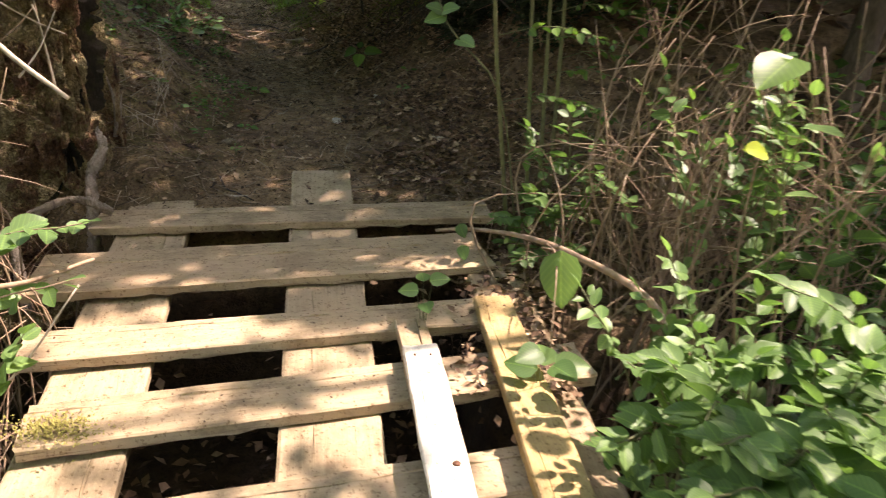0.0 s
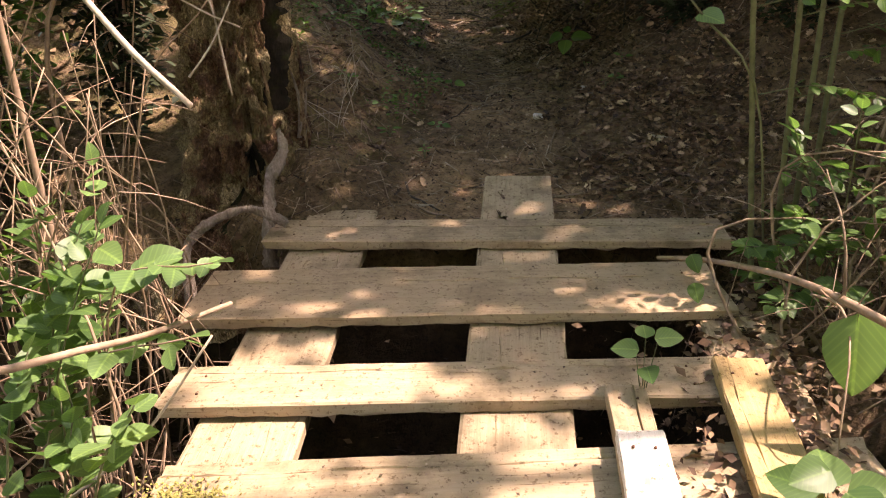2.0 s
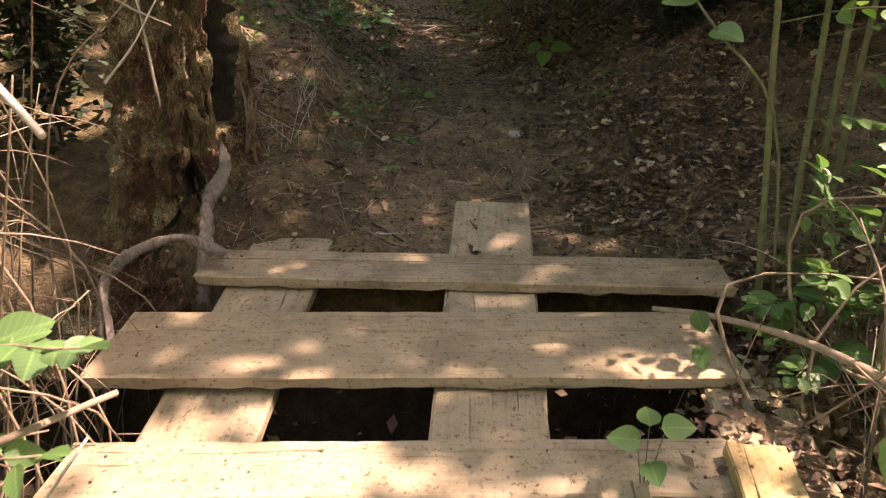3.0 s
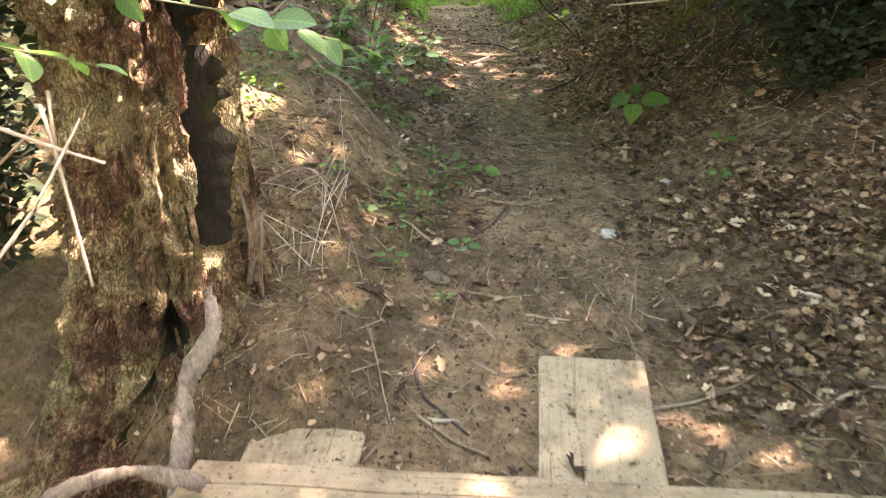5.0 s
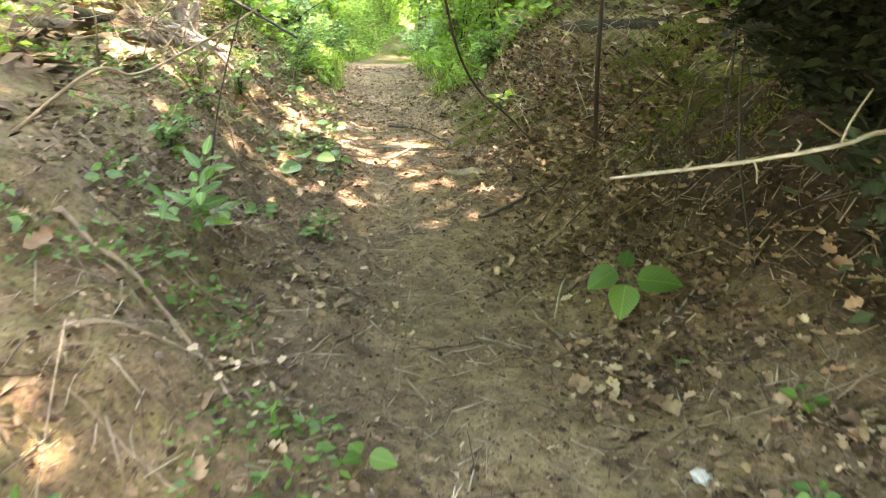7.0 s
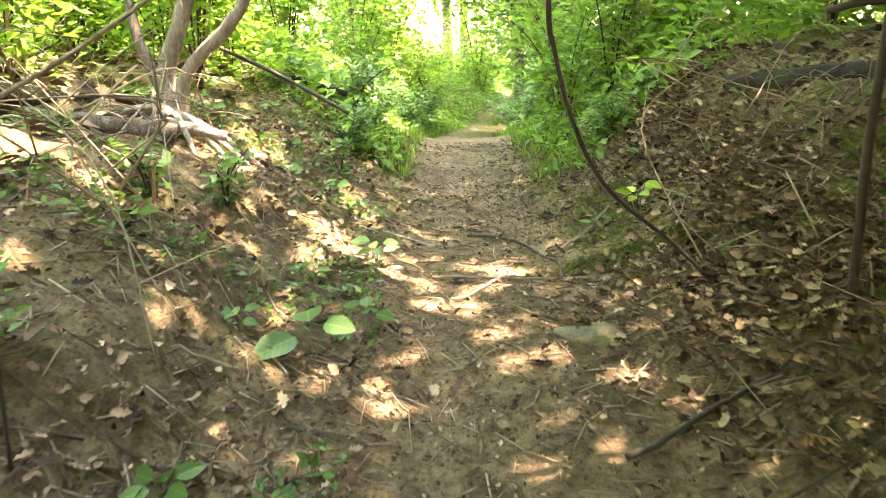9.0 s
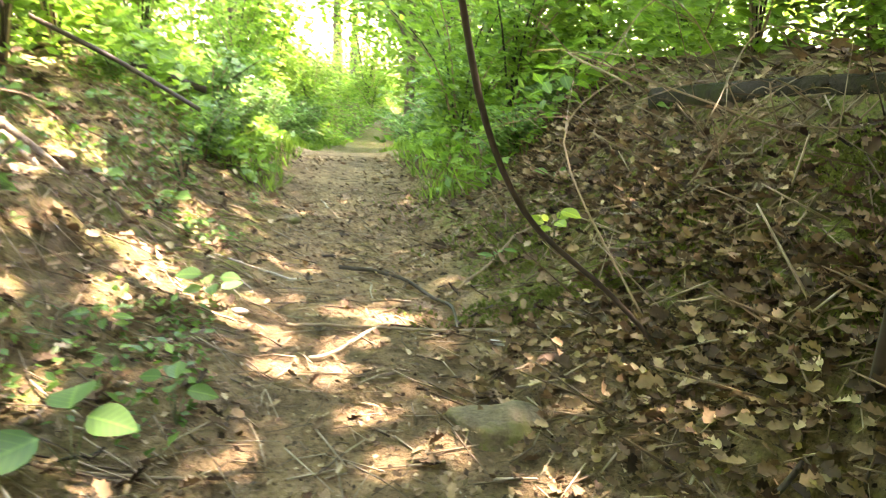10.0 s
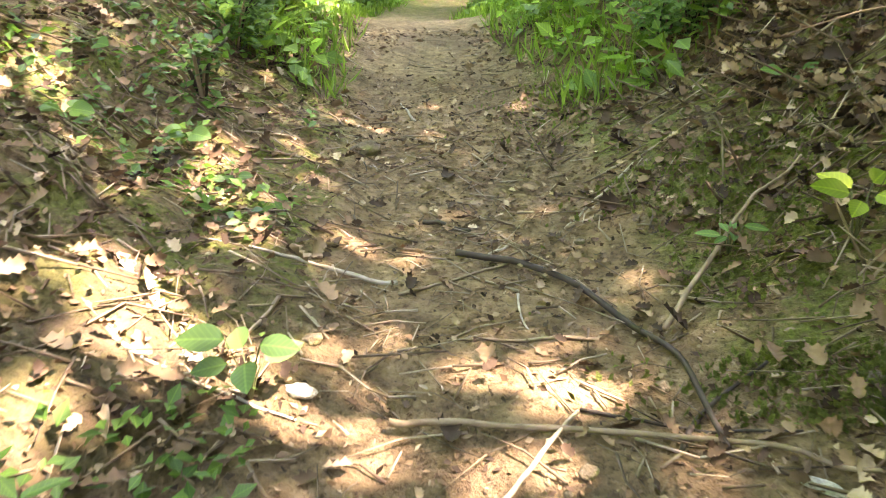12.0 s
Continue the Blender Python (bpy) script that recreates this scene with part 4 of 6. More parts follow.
for q in range(60):
    y = 10.2 + 8 * sr.random()
    x = float(trail_x(y)) + sr.choice([-1, 1]) * sr.uniform(0.75, 1.5)
    copy_thing(low[q % 2], pose(x, y, g(x, y), 0, 0, sr.uniform(0, 360)) @ Matrix.Scale(sr.uniform(0.35, 0.6) if y < 12 else sr.uniform(0.6, 1.0), 4))
for x, y, k in ((-6.9, 18.0, 1.7), (-3.4, 18.5, 1.9), (-7.8, 16.6, 1.5), (-3.0, 17.0, 1.6), (-8.6, 20.0, 2.2), (-4.0, 22.0, 2.4), (-2.0, 19.5, 2.0), (-9.8, 17.5, 1.9), (-9.6, 25.0, 2.6), (-5.0, 26.0, 2.6), (-4.5, 21.0, 2.3), (-7.6, 21.5, 2.2), (-7.2, 27.0, 2.4)):
    copy_thing(shrubs[int(k * 10) % 3], pose(x, y, g(x, y), 0, 0, sr.uniform(0, 360)) @ Matrix.Scale(k, 4))
for x, y in ((0.3, 8.9), (0.9, 7.6), (0.1, 10.0), (-0.5, 10.6), (1.6, 8.3), (1.5, 9.6), (-4.1, 9.6), (-4.5, 8.6), (-4.4, 10.4), (-5.3, 9.2), (-5.2, 7.6), (2.2, 6.8), (2.2, 10.6)):
    copy_thing(shrubs[int(abs(x * 10)) % 3], pose(x, y, g(x, y), 0, 0, sr.uniform(0, 360)))


# ---------------- litter ----------------
def corridor(n, r, y0=3.3, y1=12.5, reach=1.7):
    y = r.uniform(y0, y1, n)
    u = r.uniform(-reach, reach, n)
    return trail_x(y) + u, y, u


def build_litter():
    r = np.random.default_rng(51)
    x, y, u = corridor(42000, r)
    w = 0.45 + 0.45 * smooth(0.2, 0.6, np.abs(u)) + 0.7 * smooth(0.4, 0.8, u)
    w = np.where(vnoise(x, y, 2.2, 5) > 0.1, w, w * 0.35)
    w = w * (1 - 0.85 * smooth(0.7, 0.95, u) * smooth(5.0, 5.6, y) * smooth(7.9, 7.3, y))
    k = r.random(len(x)) < w * 0.55
    x, y = x[k], y[k]
    n = len(x)
    P = np.stack([x, y, G(x, y) + r.uniform(0.003, 0.016, n)], 1)
    geo = scatter_leaves(P, flat_dirs(n, 0.05, 0.35, r), ups(n, 0.5, r), r.gamma(2.5, 0.008, n) + 0.008, torn_blade())
    tagged(part("dead_leaves", geo, DEAD_LEAF, smooth_it=False), "brown dead leaves and leaf scraps lying on the soil", "leaf litter", kind="stuff")
    x, y, u = corridor(15000, r)
    k = r.random(len(x)) < (0.3 + 0.5 * smooth(0.3, 0.9, np.abs(u))) * np.where(vnoise(x, y, 1.9, 3) > 0, 1, 0.35)
    x, y = x[k], y[k]
    n = len(x)
    d = flat_dirs(n, 0, 0.03, r)
    l = r.gamma(2.0, 0.03, n) + 0.02
    x2, y2 = x + d[:, 0] * l, y + d[:, 1] * l
    geo = prisms(np.stack([x, y, G(x, y) + 0.006], 1), np.stack([x2, y2, G(x2, y2) + 0.008], 1), r.uniform(0.001, 0.0042, n))
    tagged(part("twigs", geo, TWIG, smooth_it=False), "small dry twigs and needles scattered on the soil", "twigs", kind="stuff")
    # bent twigs, longer than the rest
    x, y, u = corridor(1500, r, 3.55, 10.5, 1.3)
    n = len(x)
    a, l = r.random(n) * 6.283, r.gamma(3, 0.03, n) + 0.05
    rad = r.uniform(0.0016, 0.0045, n)
    ends = [np.stack([x, y, G(x, y) + 0.004], 1)]
    for turn in (0, 1):
        a = a + r.normal(0, 0.45, n) * turn
        q = ends[-1][:, :2] + np.stack([np.cos(a), np.sin(a)], 1) * (l / 2)[:, None]
        ends.append(np.column_stack([q, G(q[:, 0], q[:, 1]) + 0.005 + r.uniform(0, 0.012, n)]))
    both = join(prisms(ends[0], ends[1], rad), prisms(ends[1], ends[2], rad * 0.65))
    tagged(part("twigs", both[:2], TWIG, smooth_it=False), "bent brown twigs fallen on the trail", "twigs", kind="stuff")
    # litter in the ditch under the bridge
    n = 2600
    x, y = r.uniform(-2.3, 1.2, n), r.uniform(1.0, 3.9, n)
    z = G(x, y)
    k = z < 0.55
    x, y, z = x[k], y[k], z[k]
    n = len(x)
    geo = scatter_leaves(np.stack([x, y, z + r.uniform(0.005, 0.03, n)], 1), flat_dirs(n, 0, 0.4, r), ups(n, 0.6, r), r.uniform(0.03, 0.09, n), simple_blade())
    tagged(part("ditch_leaves", geo, DEAD_LEAF, smooth_it=False), "dark dead leaves heaped in the ditch", "leaf litter", kind="stuff")


build_litter()


# ---------------- plants with single leaves ----------------
def leafy(parent, pts, r0, n, size, kind="ovate", material=None, stem=None, start=0.3, pairs=True, seed=0, droop=0.15, open_out=1.0, width=1.0):
    """A stem with leaves in pairs (or singly in turn) along its upper part."""
    r = np.random.default_rng(seed)
    parent = part("stem", tube(pts, r0, r0 * 0.4, 5, 10, 0.1, seed), stem or STEM_GREEN, parent)
    C = spline(pts, 60)
    for q in range(n):
        f = start + (1 - start) * (q + 0.5) / n
        i = min(58, int(f * 59))
        d = C[i + 1] - C[i]
        d /= np.linalg.norm(d) + 1e-9
        up = np.array([0, 0, 1.0]) + r.normal(0, 0.25, 3)
        side = np.cross(d, up)
        side /= np.linalg.norm(side) + 1e-9
        turn = (q % 2) * 0.7 * (r.random() - 0.2)
        side = side * math.cos(turn) + np.array([0, 0, 1]) * math.sin(turn) * 0.6
        s = size * r.uniform(0.7, 1.2) * (1.0 - 0.45 * max(0, f - 0.75) / 0.25)
        for sg in ((1, -1) if pairs else ((1,) if q % 2 else (-1,))):
            dd = side * sg * open_out + d * 0.6 + np.array([0, 0, -droop]) + r.normal(0, 0.15, 3)
            add_leaf(parent, C[i] + dd * 0.008, dd, up + r.normal(0, 0.3, 3), s, kind, material, width)
    d = C[-1] - C[-3]
    add_leaf(parent, C[-1], d, (0.2, 0.1, 1), size * 0.7, kind, material, width)


def green_shrub(base, count, box, seed, label, size=0.085, width=1.0):
    """A leafy bush of many paired-leaf shoots that fill a box."""
    r = np.random.default_rng(seed)
    z = g(base[0], base[1])
    ob = thing("leafy_bush", (base[0], base[1], z), label, "bush", "leafy bushes beside the bridge")
    lo, hi = np.array(box[0]), np.array(box[1])
    for q in range(count):
        tip = lo + (hi - lo) * r.random(3)
        root = np.array([base[0] + r.normal(0, 0.12), base[1] + r.normal(0, 0.12), z - 0.03])
        mid = root * 0.35 + tip * 0.65 + [0, 0, 0.10 + 0.1 * r.random()]
        leafy(ob, [root, mid, tip], 0.0045, 7, size, "ovate", LEAF_BRIGHT, STEM_GREEN, 0.45, True, seed * 50 + q, width=width)
    return ob


BUSH = "dense bush with smooth light-green paired oval leaves"
green_shrub((0.85, 1.55), 26, ((0.30, 0.95, 0.8), (0.95, 1.5, 1.28)), 1, BUSH)
green_shrub((1.0, 1.75), 26, ((0.36, 1.35, 0.78), (1.2, 1.95, 1.22)), 2, BUSH)
green_shrub((0.95, 1.25), 18, ((0.36, 0.85, 0.75), (0.9, 1.2, 1.25)), 3, BUSH, 0.1)
green_shrub((1.4, 1.6), 16, ((0.75, 1.05, 0.9), (1.4, 1.8, 1.36)), 6, BUSH, 0.1)
green_shrub((1.3, 2.7), 10, ((0.75, 2.1, 1.0), (1.5, 2.8, 1.75)), 7, "open bush with light-green leaves above dry canes", 0.09)
green_shrub((-1.8, 1.72), 10, ((-1.72, 1.55, 0.85), (-1.12, 2.1, 1.35)), 8, "young bush with round fresh-green leaves beside the bridge", 0.08, 1.4)
green_shrub((1.3, 2.2), 6, ((0.8, 1.7, 1.1), (1.5, 2.4, 1.65)), 5, "open bush with light-green leaves above dry canes", 0.10)


def dry_bush(base, count, box, seed, label, material, spread=0.25, r0=0.006):
    """Dead canes and brambles: bowed stems with a few side twigs each."""
    r = np.random.default_rng(seed)
    z = g(base[0], base[1])
    ob = thing("dry_bush", (base[0], base[1], z), label, "dry bush", "dry canes beside the bridge")
    lo, hi = np.array(box[0]), np.array(box[1])
    for q in range(count):
        x, y = base[0] + r.normal(0, spread), base[1] + r.normal(0, spread)
        tip = lo + (hi - lo) * r.random(3)
        root = np.array([x, y, g(x, y) - 0.02])
        mid = (root + tip) / 2 + np.array([r.normal(0, 0.2), r.normal(0, 0.2), 0.1 + 0.2 * r.random()])
        bits = [tube([root, mid, tip], r0 * r.uniform(0.6, 1.5), 0.002, 5, 11, 0.2, q)]
        C = spline([root, mid, tip], 30)
        for k in range(6):
            p = C[r.integers(6, 29)]
            d = r.normal(0, 1, 3) * [0.17, 0.17, 0.13]
            bits.append(tube([p, p + d * 0.5 + [0, 0, 0.02], p + d], 0.0022, 0.001, 3, 4))
        part("cane", join(*bits), material, ob)
    return ob


dry_bush((1.0, 2.75), 46, ((0.55, 2.1, 0.9), (1.6, 3.2, 2.05)), 11, "thicket of dead reddish-brown canes", STEM_DRY)
dry_bush((0.75, 3.0), 26, ((0.35, 2.4, 0.55), (1.2, 3.3, 1.5)), 12, "thicket of broken grey-brown canes", TWIG)
dry_bush((1.45, 2.3), 34, ((0.9, 1.8, 1.1), (1.9, 2.7, 2.1)), 13, "thicket of dead reddish-brown canes", STEM_DRY)
dry_bush((1.2, 3.6), 20, ((0.6, 3.2, 1.2), (1.7, 4.2, 2.2)), 14, "thicket of dead reddish-brown canes", STEM_DRY)
dry_bush((-1.85, 2.15), 30, ((-2.2, 1.7, 0.9), (-1.35, 2.6, 2.0)), 15, "tangle of dry grey vines and twigs", STEM_DRY, 0.2, 0.005)
dry_bush((-1.8, 1.7), 14, ((-1.9, 1.5, 0.4), (-1.25, 2.3, 0.9)), 16, "tangle of dry grey vines and twigs", STEM_DRY, 0.22, 0.005)
dry_bush((-2.3, 2.8), 24, ((-2.6, 2.3, 0.9), (-1.75, 3.2, 2.1)), 17, "tangle of dry grey vines and twigs", TWIG, 0.2, 0.006)

# scattered living leaves in the thicket
vine = thing("climbing_vine", (0.75, 2.9, g(0.75, 2.9)), "leafy vine with pale heart-shaped leaves among dry canes", "vine")
for q, (a, b) in enumerate((((0.8, 2.9, 0.6), (0.60, 2.75, 1.15)), ((0.95, 2.7, 0.7), (0.85, 2.6, 1.5)), ((1.1, 2.6, 0.8), (1.0, 2.3, 1.75)), ((0.7, 3.1, 0.6), (0.42, 3.0, 0.95)), ((0.6, 3.2, 0.6), (0.25, 3.1, 0.82)), ((0.9, 3.2, 0.7), (0.6, 3.25, 1.2)), ((1.1, 3.1, 0.7), (0.8, 3.1, 1.45)))):
    a, b = np.array(a), np.array(b)
    leafy(vine, [a, (a + b) / 2 + [0.05, 0, 0.12], b], 0.004, 6, 0.075, "ovate", LEAF_MID if q % 2 else LEAF_BRIGHT, STEM_GREEN, 0.35, q % 2 == 0, 200 + q)
add_leaf(vine, (0.86, 1.95, 1.74), (-0.6, -0.5, -0.25), (-0.5, -0.6, 0.5), 0.15, "heart", LEAF_MID)
add_leaf(vine, (0.84, 1.92, 1.49), (-0.5, -0.3, 0.2), (0.2, -0.7, 0.8), 0.10, "ovate", LEAF_YELLOW)
add_leaf(vine, (0.93, 1.95, 1.56), (0.3, -0.5, 0.1), (0.2, -0.4, 1), 0.13, "ovate", LEAF_BRIGHT)
part("stem", tube([(1.0, 2.1, 0.7), (0.95, 2.0, 1.3), (0.86, 1.95, 1.74)], 0.004, 0.002, 5, 10), STEM_GREEN, vine)

# slim green saplings beside the trail
for q, (x, y, tx, ty) in enumerate(((0.33, 3.42, 0.16, 3.25), (0.43, 3.62, 0.34, 3.45), (0.50, 3.70, 0.44, 3.55), (0.56, 3.74, 0.52, 3.6))):
    z = g(x, y)
    sap = thing("sapling", (x, y, z), "slim straight green-barked sapling with small paired leaves", "sapling", "saplings beside the trail")
    part("stem", tube([(x, y, z - 0.04), ((x + tx) / 2, (y + ty) / 2, z + 0.6), (tx, ty, z + 1.35), (tx - 0.03, ty, z + 2.6)], 0.013, 0.007, 8, 14, 0.06, q), STEM_GREEN, sap)
    for k in range(4):
        h = 0.2 + 0.3 * k + 0.07 * q
        a = np.array([x + (tx - x) * h / 1.35, y + (ty - y) * h / 1.35, z + h])
        b = a + [0.26 + 0.05 * k, -0.18, 0.03]
        leafy(sap, [a, (a + b) / 2 + [0, 0, 0.04], b], 0.0025, 6, 0.055, "ovate", LEAF_MID, STEM_GREEN, 0.25, True, 300 + q * 7 + k)
    if q < 2:
        leafy(sap, [(x, y, z + 0.02), (x - 0.02, y - 0.1, z + 0.12), (x + 0.02, y - 0.25, z + 0.16)], 0.003, 6, 0.07, "ovate", LEAF_MID, STEM_GREEN, 0.2, True, 340 + q)

sprigs = thing("leafy_bush", (0.5, 3.35, g(0.5, 3.35)), "young bush with fresh paired leaves at the saplings' feet", "bush", "leafy bushes beside the bridge")
for q, b in enumerate(((0.22, 3.05, 0.86), (0.36, 2.95, 1.02), (0.52, 3.0, 0.92), (0.62, 2.95, 1.12), (0.33, 3.1, 1.26), (0.50, 3.05, 1.34), (0.3, 2.85, 0.74), (0.48, 2.8, 0.8))):
    a, b = np.array((0.5 + 0.02 * q, 3.35, g(0.5, 3.35) - 0.02)), np.array(b)
    leafy(sprigs, [a, a * 0.4 + b * 0.6 + [0, 0, 0.06], b], 0.004, 6, 0.085, "ovate", LEAF_BRIGHT, STEM_GREEN, 0.4, True, 360 + q, width=1.15)

# heart-leaved climber hanging over the bridge's far end
climber = thing("climbing_vine", (0.3, 3.3, g(0.3, 3.3)), "thin climber with large heart-shaped light-green leaves", "vine")
part("stem", tube([(0.34, 3.35, 0.7), (0.22, 3.25, 1.35), (0.02, 3.22, 1.60), (-0.06, 3.30, 1.72), (-0.10, 3.35, 1.95), (-0.2, 3.4, 2.3)], 0.005, 0.003, 5, 20), STEM_GREEN, climber)
for p, d, s in (((-0.06, 3.29, 1.71), (-0.8, -0.3, 0.35), 0.10), ((-0.05, 3.29, 1.71), (0.7, -0.5, 0.3), 0.11), ((-0.05, 3.28, 1.69), (-0.7, -0.2, -0.15), 0.12), ((0.02, 3.22, 1.60), (0.6, -0.6, -0.1), 0.12), ((-0.09, 3.33, 1.84), (-0.8, -0.3, -0.1), 0.13), ((-0.1, 3.34, 1.90), (0.7, -0.2, 0.2), 0.10)):
    add_leaf(climber, p, d, (0.1, -0.75, 0.8), s * 0.74, "heart", LEAF_BRIGHT)

# bowed woody branch with hanging leaves
bough = thing("woody_branch", (0.9, 2.0, g(0.9, 2.0)), "bowed mauve-grey woody branch reaching onto the bridge", "branch")
part("stem", tube([(-0.05, 3.25, 0.705), (0.11, 3.1, 0.775), (0.33, 2.9, 0.825), (0.49, 2.55, 0.89), (0.7, 2.2, 0.86), (0.95, 1.95, 0.5)], 0.008, 0.017, 7, 24, 0.08, 2), STEM_DRY, bough)
part("twig", tube([(0.40, 2.75, 0.86), (0.36, 2.3, 0.98), (0.33, 2.1, 0.75)], 0.004, 0.002, 5, 10), STEM_DRY, bough)
add_leaf(bough, (0.37, 2.28, 1.0), (0.05, -0.25, -1), (-0.25, -1, 0.2), 0.185, "heart", LEAF_BRIGHT, 0.85)
add_leaf(bough, (0.05, 3.0, 0.83), (0.3, -0.3, -0.6), (0, -1, 0.5), 0.06, "heart", LEAF_BRIGHT)
add_leaf(bough, (0.06, 2.92, 0.76), (0.2, -0.5, -0.6), (0, -1, 0.5), 0.06, "heart", LEAF_BRIGHT)


def herb(at, leaves, size, label, kind="heart", material=None, seed=0, height=0.08, name="seedling"):
    """A low plant: a few leaves on short stalks from one root."""
    r = np.random.default_rng(seed)
    z = at[2] if len(at) > 2 else g(at[0], at[1])
    ob = thing(name, (at[0], at[1], z - 0.005), label, "plant", "small plants on the forest floor")
    for q in range(leaves):
        an = q * 6.283 / leaves + r.normal(0, 0.3)
        d = np.array([math.cos(an), math.sin(an), 0.1])
        p = np.array([at[0], at[1], z - 0.005])
        t = p + d * size * 0.4 + [0, 0, height * r.uniform(0.7, 1.2)]
        stalk = part("stalk", tube([p, (p + t) / 2 + [0, 0, 0.012], t], 0.002, 0.0012, 4, 5), STEM_GREEN, ob)
        add_leaf(stalk, t, d + [0, 0, r.normal(0, 0.12)], (r.normal(0, 0.15), -0.65, 1), size * r.uniform(0.8, 1.15), kind, material or LEAF_MID)
    return ob


herb((-0.10, 2.42, 0.60), 4, 0.075, "small heart-leaved seedling growing through the bridge", seed=1, material=LEAF_BRIGHT, height=0.2)
herb((0.30, 1.98, 0.58), 5, 0.105, "broad-leaved plant leaning over the yellow rail", seed=2, material=LEAF_BRIGHT, height=0.2)
weed = thing("seedling", (-0.66, 6.27, g(-0.66, 6.27) - 0.01), "four-leaved plant with broad green leaves on the bank", "plant", "small plants on the forest floor")
for tip, d, size in (((-0.73, 6.21, 1.105), (-0.75, -0.35, -0.45), 0.12), ((-0.63, 6.2, 1.09), (1.0, -0.15, 0.1), 0.155), ((-0.685, 6.18, 1.06), (-0.1, -0.75, -0.6), 0.13), ((-0.69, 6.25, 1.12), (0.15, 0.5, 0.45), 0.075)):
    stalk = part("stalk", tube([(-0.66, 6.27, g(-0.66, 6.27) - 0.01), (-0.665, 6.25, 1.05), tip], 0.0025, 0.0015, 5, 8), STEM_GREEN, weed)
    add_leaf(stalk, tip, d, (0, -0.55, 1), size * 0.85, "heart", LEAF_MID)
pl = thing("bank_plant", (-2.13, 5.98, g(-2.13, 5.98)), "leafy dark green plant with narrow pointed leaves on the bank", "plant")
zz = g(-2.13, 5.98)
for q, (dx, dy, h) in enumerate(((0.10, -0.05, 0.24), (-0.06, -0.1, 0.2), (0.02, 0.1, 0.28), (0.14, 0.02, 0.14))):
    leafy(pl, [(-2.13, 5.98, zz - 0.01), (-2.13 + dx * 0.4, 5.98 + dy * 0.4, zz + h * 0.6), (-2.13 + dx, 5.98 + dy, zz + h)], 0.003, 5, 0.105, "slim", LEAF_BRIGHT, STEM_GREEN, 0.25, True, 400 + q, width=1.1)
herb((-2.30, 7.52), 3, 0.14, "bright green young plant lit by the sun beside the trail", seed=5, material=LEAF_BRIGHT, height=0.13, kind="ovate")
herb((-2.24, 7.80), 4, 0.07, "bright green young plant lit by the sun beside the trail", seed=6, material=LEAF_BRIGHT, height=0.1, kind="ovate")
herb((-2.48, 8.46), 6, 0.075, "green young plant beside a patch of sun", seed=7, material=LEAF_BRIGHT, height=0.1, kind="ovate")
herb((-1.44, 9.05), 6, 0.075, "yellow-green young plant on the bank", seed=8, material=LEAF_YELLOW, height=0.14, kind="ovate")
hr = np.random.default_rng(77)
for q in range(34):
    y = hr.uniform(4.3, 10.5)
    sd = -1 if hr.random() < 0.7 else 1
    x = float(trail_x(y)) + sd * hr.uniform(0.42, 1.5)
    herb((x, y), int(hr.integers(3, 7)), hr.uniform(0.03, 0.065), "small green seedling on the soil", ("ovate", "heart", "slim")[q % 3], (LEAF_MID, LEAF_BRIGHT)[q % 2], 500 + q, hr.uniform(0.02, 0.07))

for q, (x, y, h) in enumerate(((-2.92, 8.05, 0.24), (-2.98, 7.72, 0.26), (-2.55, 6.6, 0.2), (-3.2, 9.6, 0.22))):
    make_shrub((x, y), h, 0.16, 130, 440 + q, "low clump of dull green weeds on the bank", (0.025, 0.06), LEAF_MID if q % 2 else LEAF_BRIGHT, 6)

# leafy shoots left of the bridge
left = thing("leafy_bush", (-1.6, 1.95, g(-1.6, 1.95)), "young shoots with round fresh-green leaves among dry vines", "bush", "leafy bushes beside the bridge")
for q, pts in enumerate(([(-1.62, 2.05, 0.3), (-1.60, 2.1, 0.9), (-1.55, 2.15, 1.36)], [(-1.6, 2.0, 0.3), (-1.42, 1.95, 1.08), (-1.05, 1.86, 1.25)], [(-1.55, 1.9, 0.3), (-1.40, 1.80, 0.95), (-1.06, 1.74, 1.13)], [(-1.7, 2.0, 0.3), (-1.7, 2.0, 0.8), (-1.5, 1.9, 1.10)], [(-1.7, 2.1, 0.3), (-1.8, 2.15, 0.9), (-1.68, 2.05, 1.3)])):
    leafy(left, pts, 0.0045, 9, 0.09, "ovate", LEAF_BRIGHT, STEM_DRY, 0.5, q != 2, 600 + q, width=1.25)
for q in range(6):
    a = np.array([-1.95 + 0.1 * hr.normal(), 2.25 + 0.2 * hr.normal(), 0.35])
    b = a + [0.15 * hr.normal(), -0.1, 0.5 + 0.5 * hr.random()]
    leafy(left, [a, (a + b) / 2 + [0.05, 0, 0.05], b], 0.004, 7, 0.07, "ovate", LEAF_MID, STEM_DRY, 0.3, True, 620 + q, width=1.2)

stick = thing("dead_branch", (-1.8, 1.0, g(-1.8, 1.0)), "bare grey branch with a splintered tip", "branch")
part("stem", tube([(-1.9, 0.9, 0.5), (-1.5, 1.15, 1.2), (-1.22, 1.5, 1.2), (-1.17, 1.75, 1.12), (-1.08, 1.95, 1.10)], 0.010, 0.006, 7, 20, 0.15, 3), STEM_DRY, stick)
stick = thing("dead_branch", (-1.9, 2.4, g(-1.9, 2.4)), "straight bone-white dead stick leaning out of the vines", "branch")
part("stem", tube([(-2.0, 2.4, 0.3), (-2.0, 2.45, 2.2)], 0.012, 0.010, 6, 8), STEM_DRY, stick)
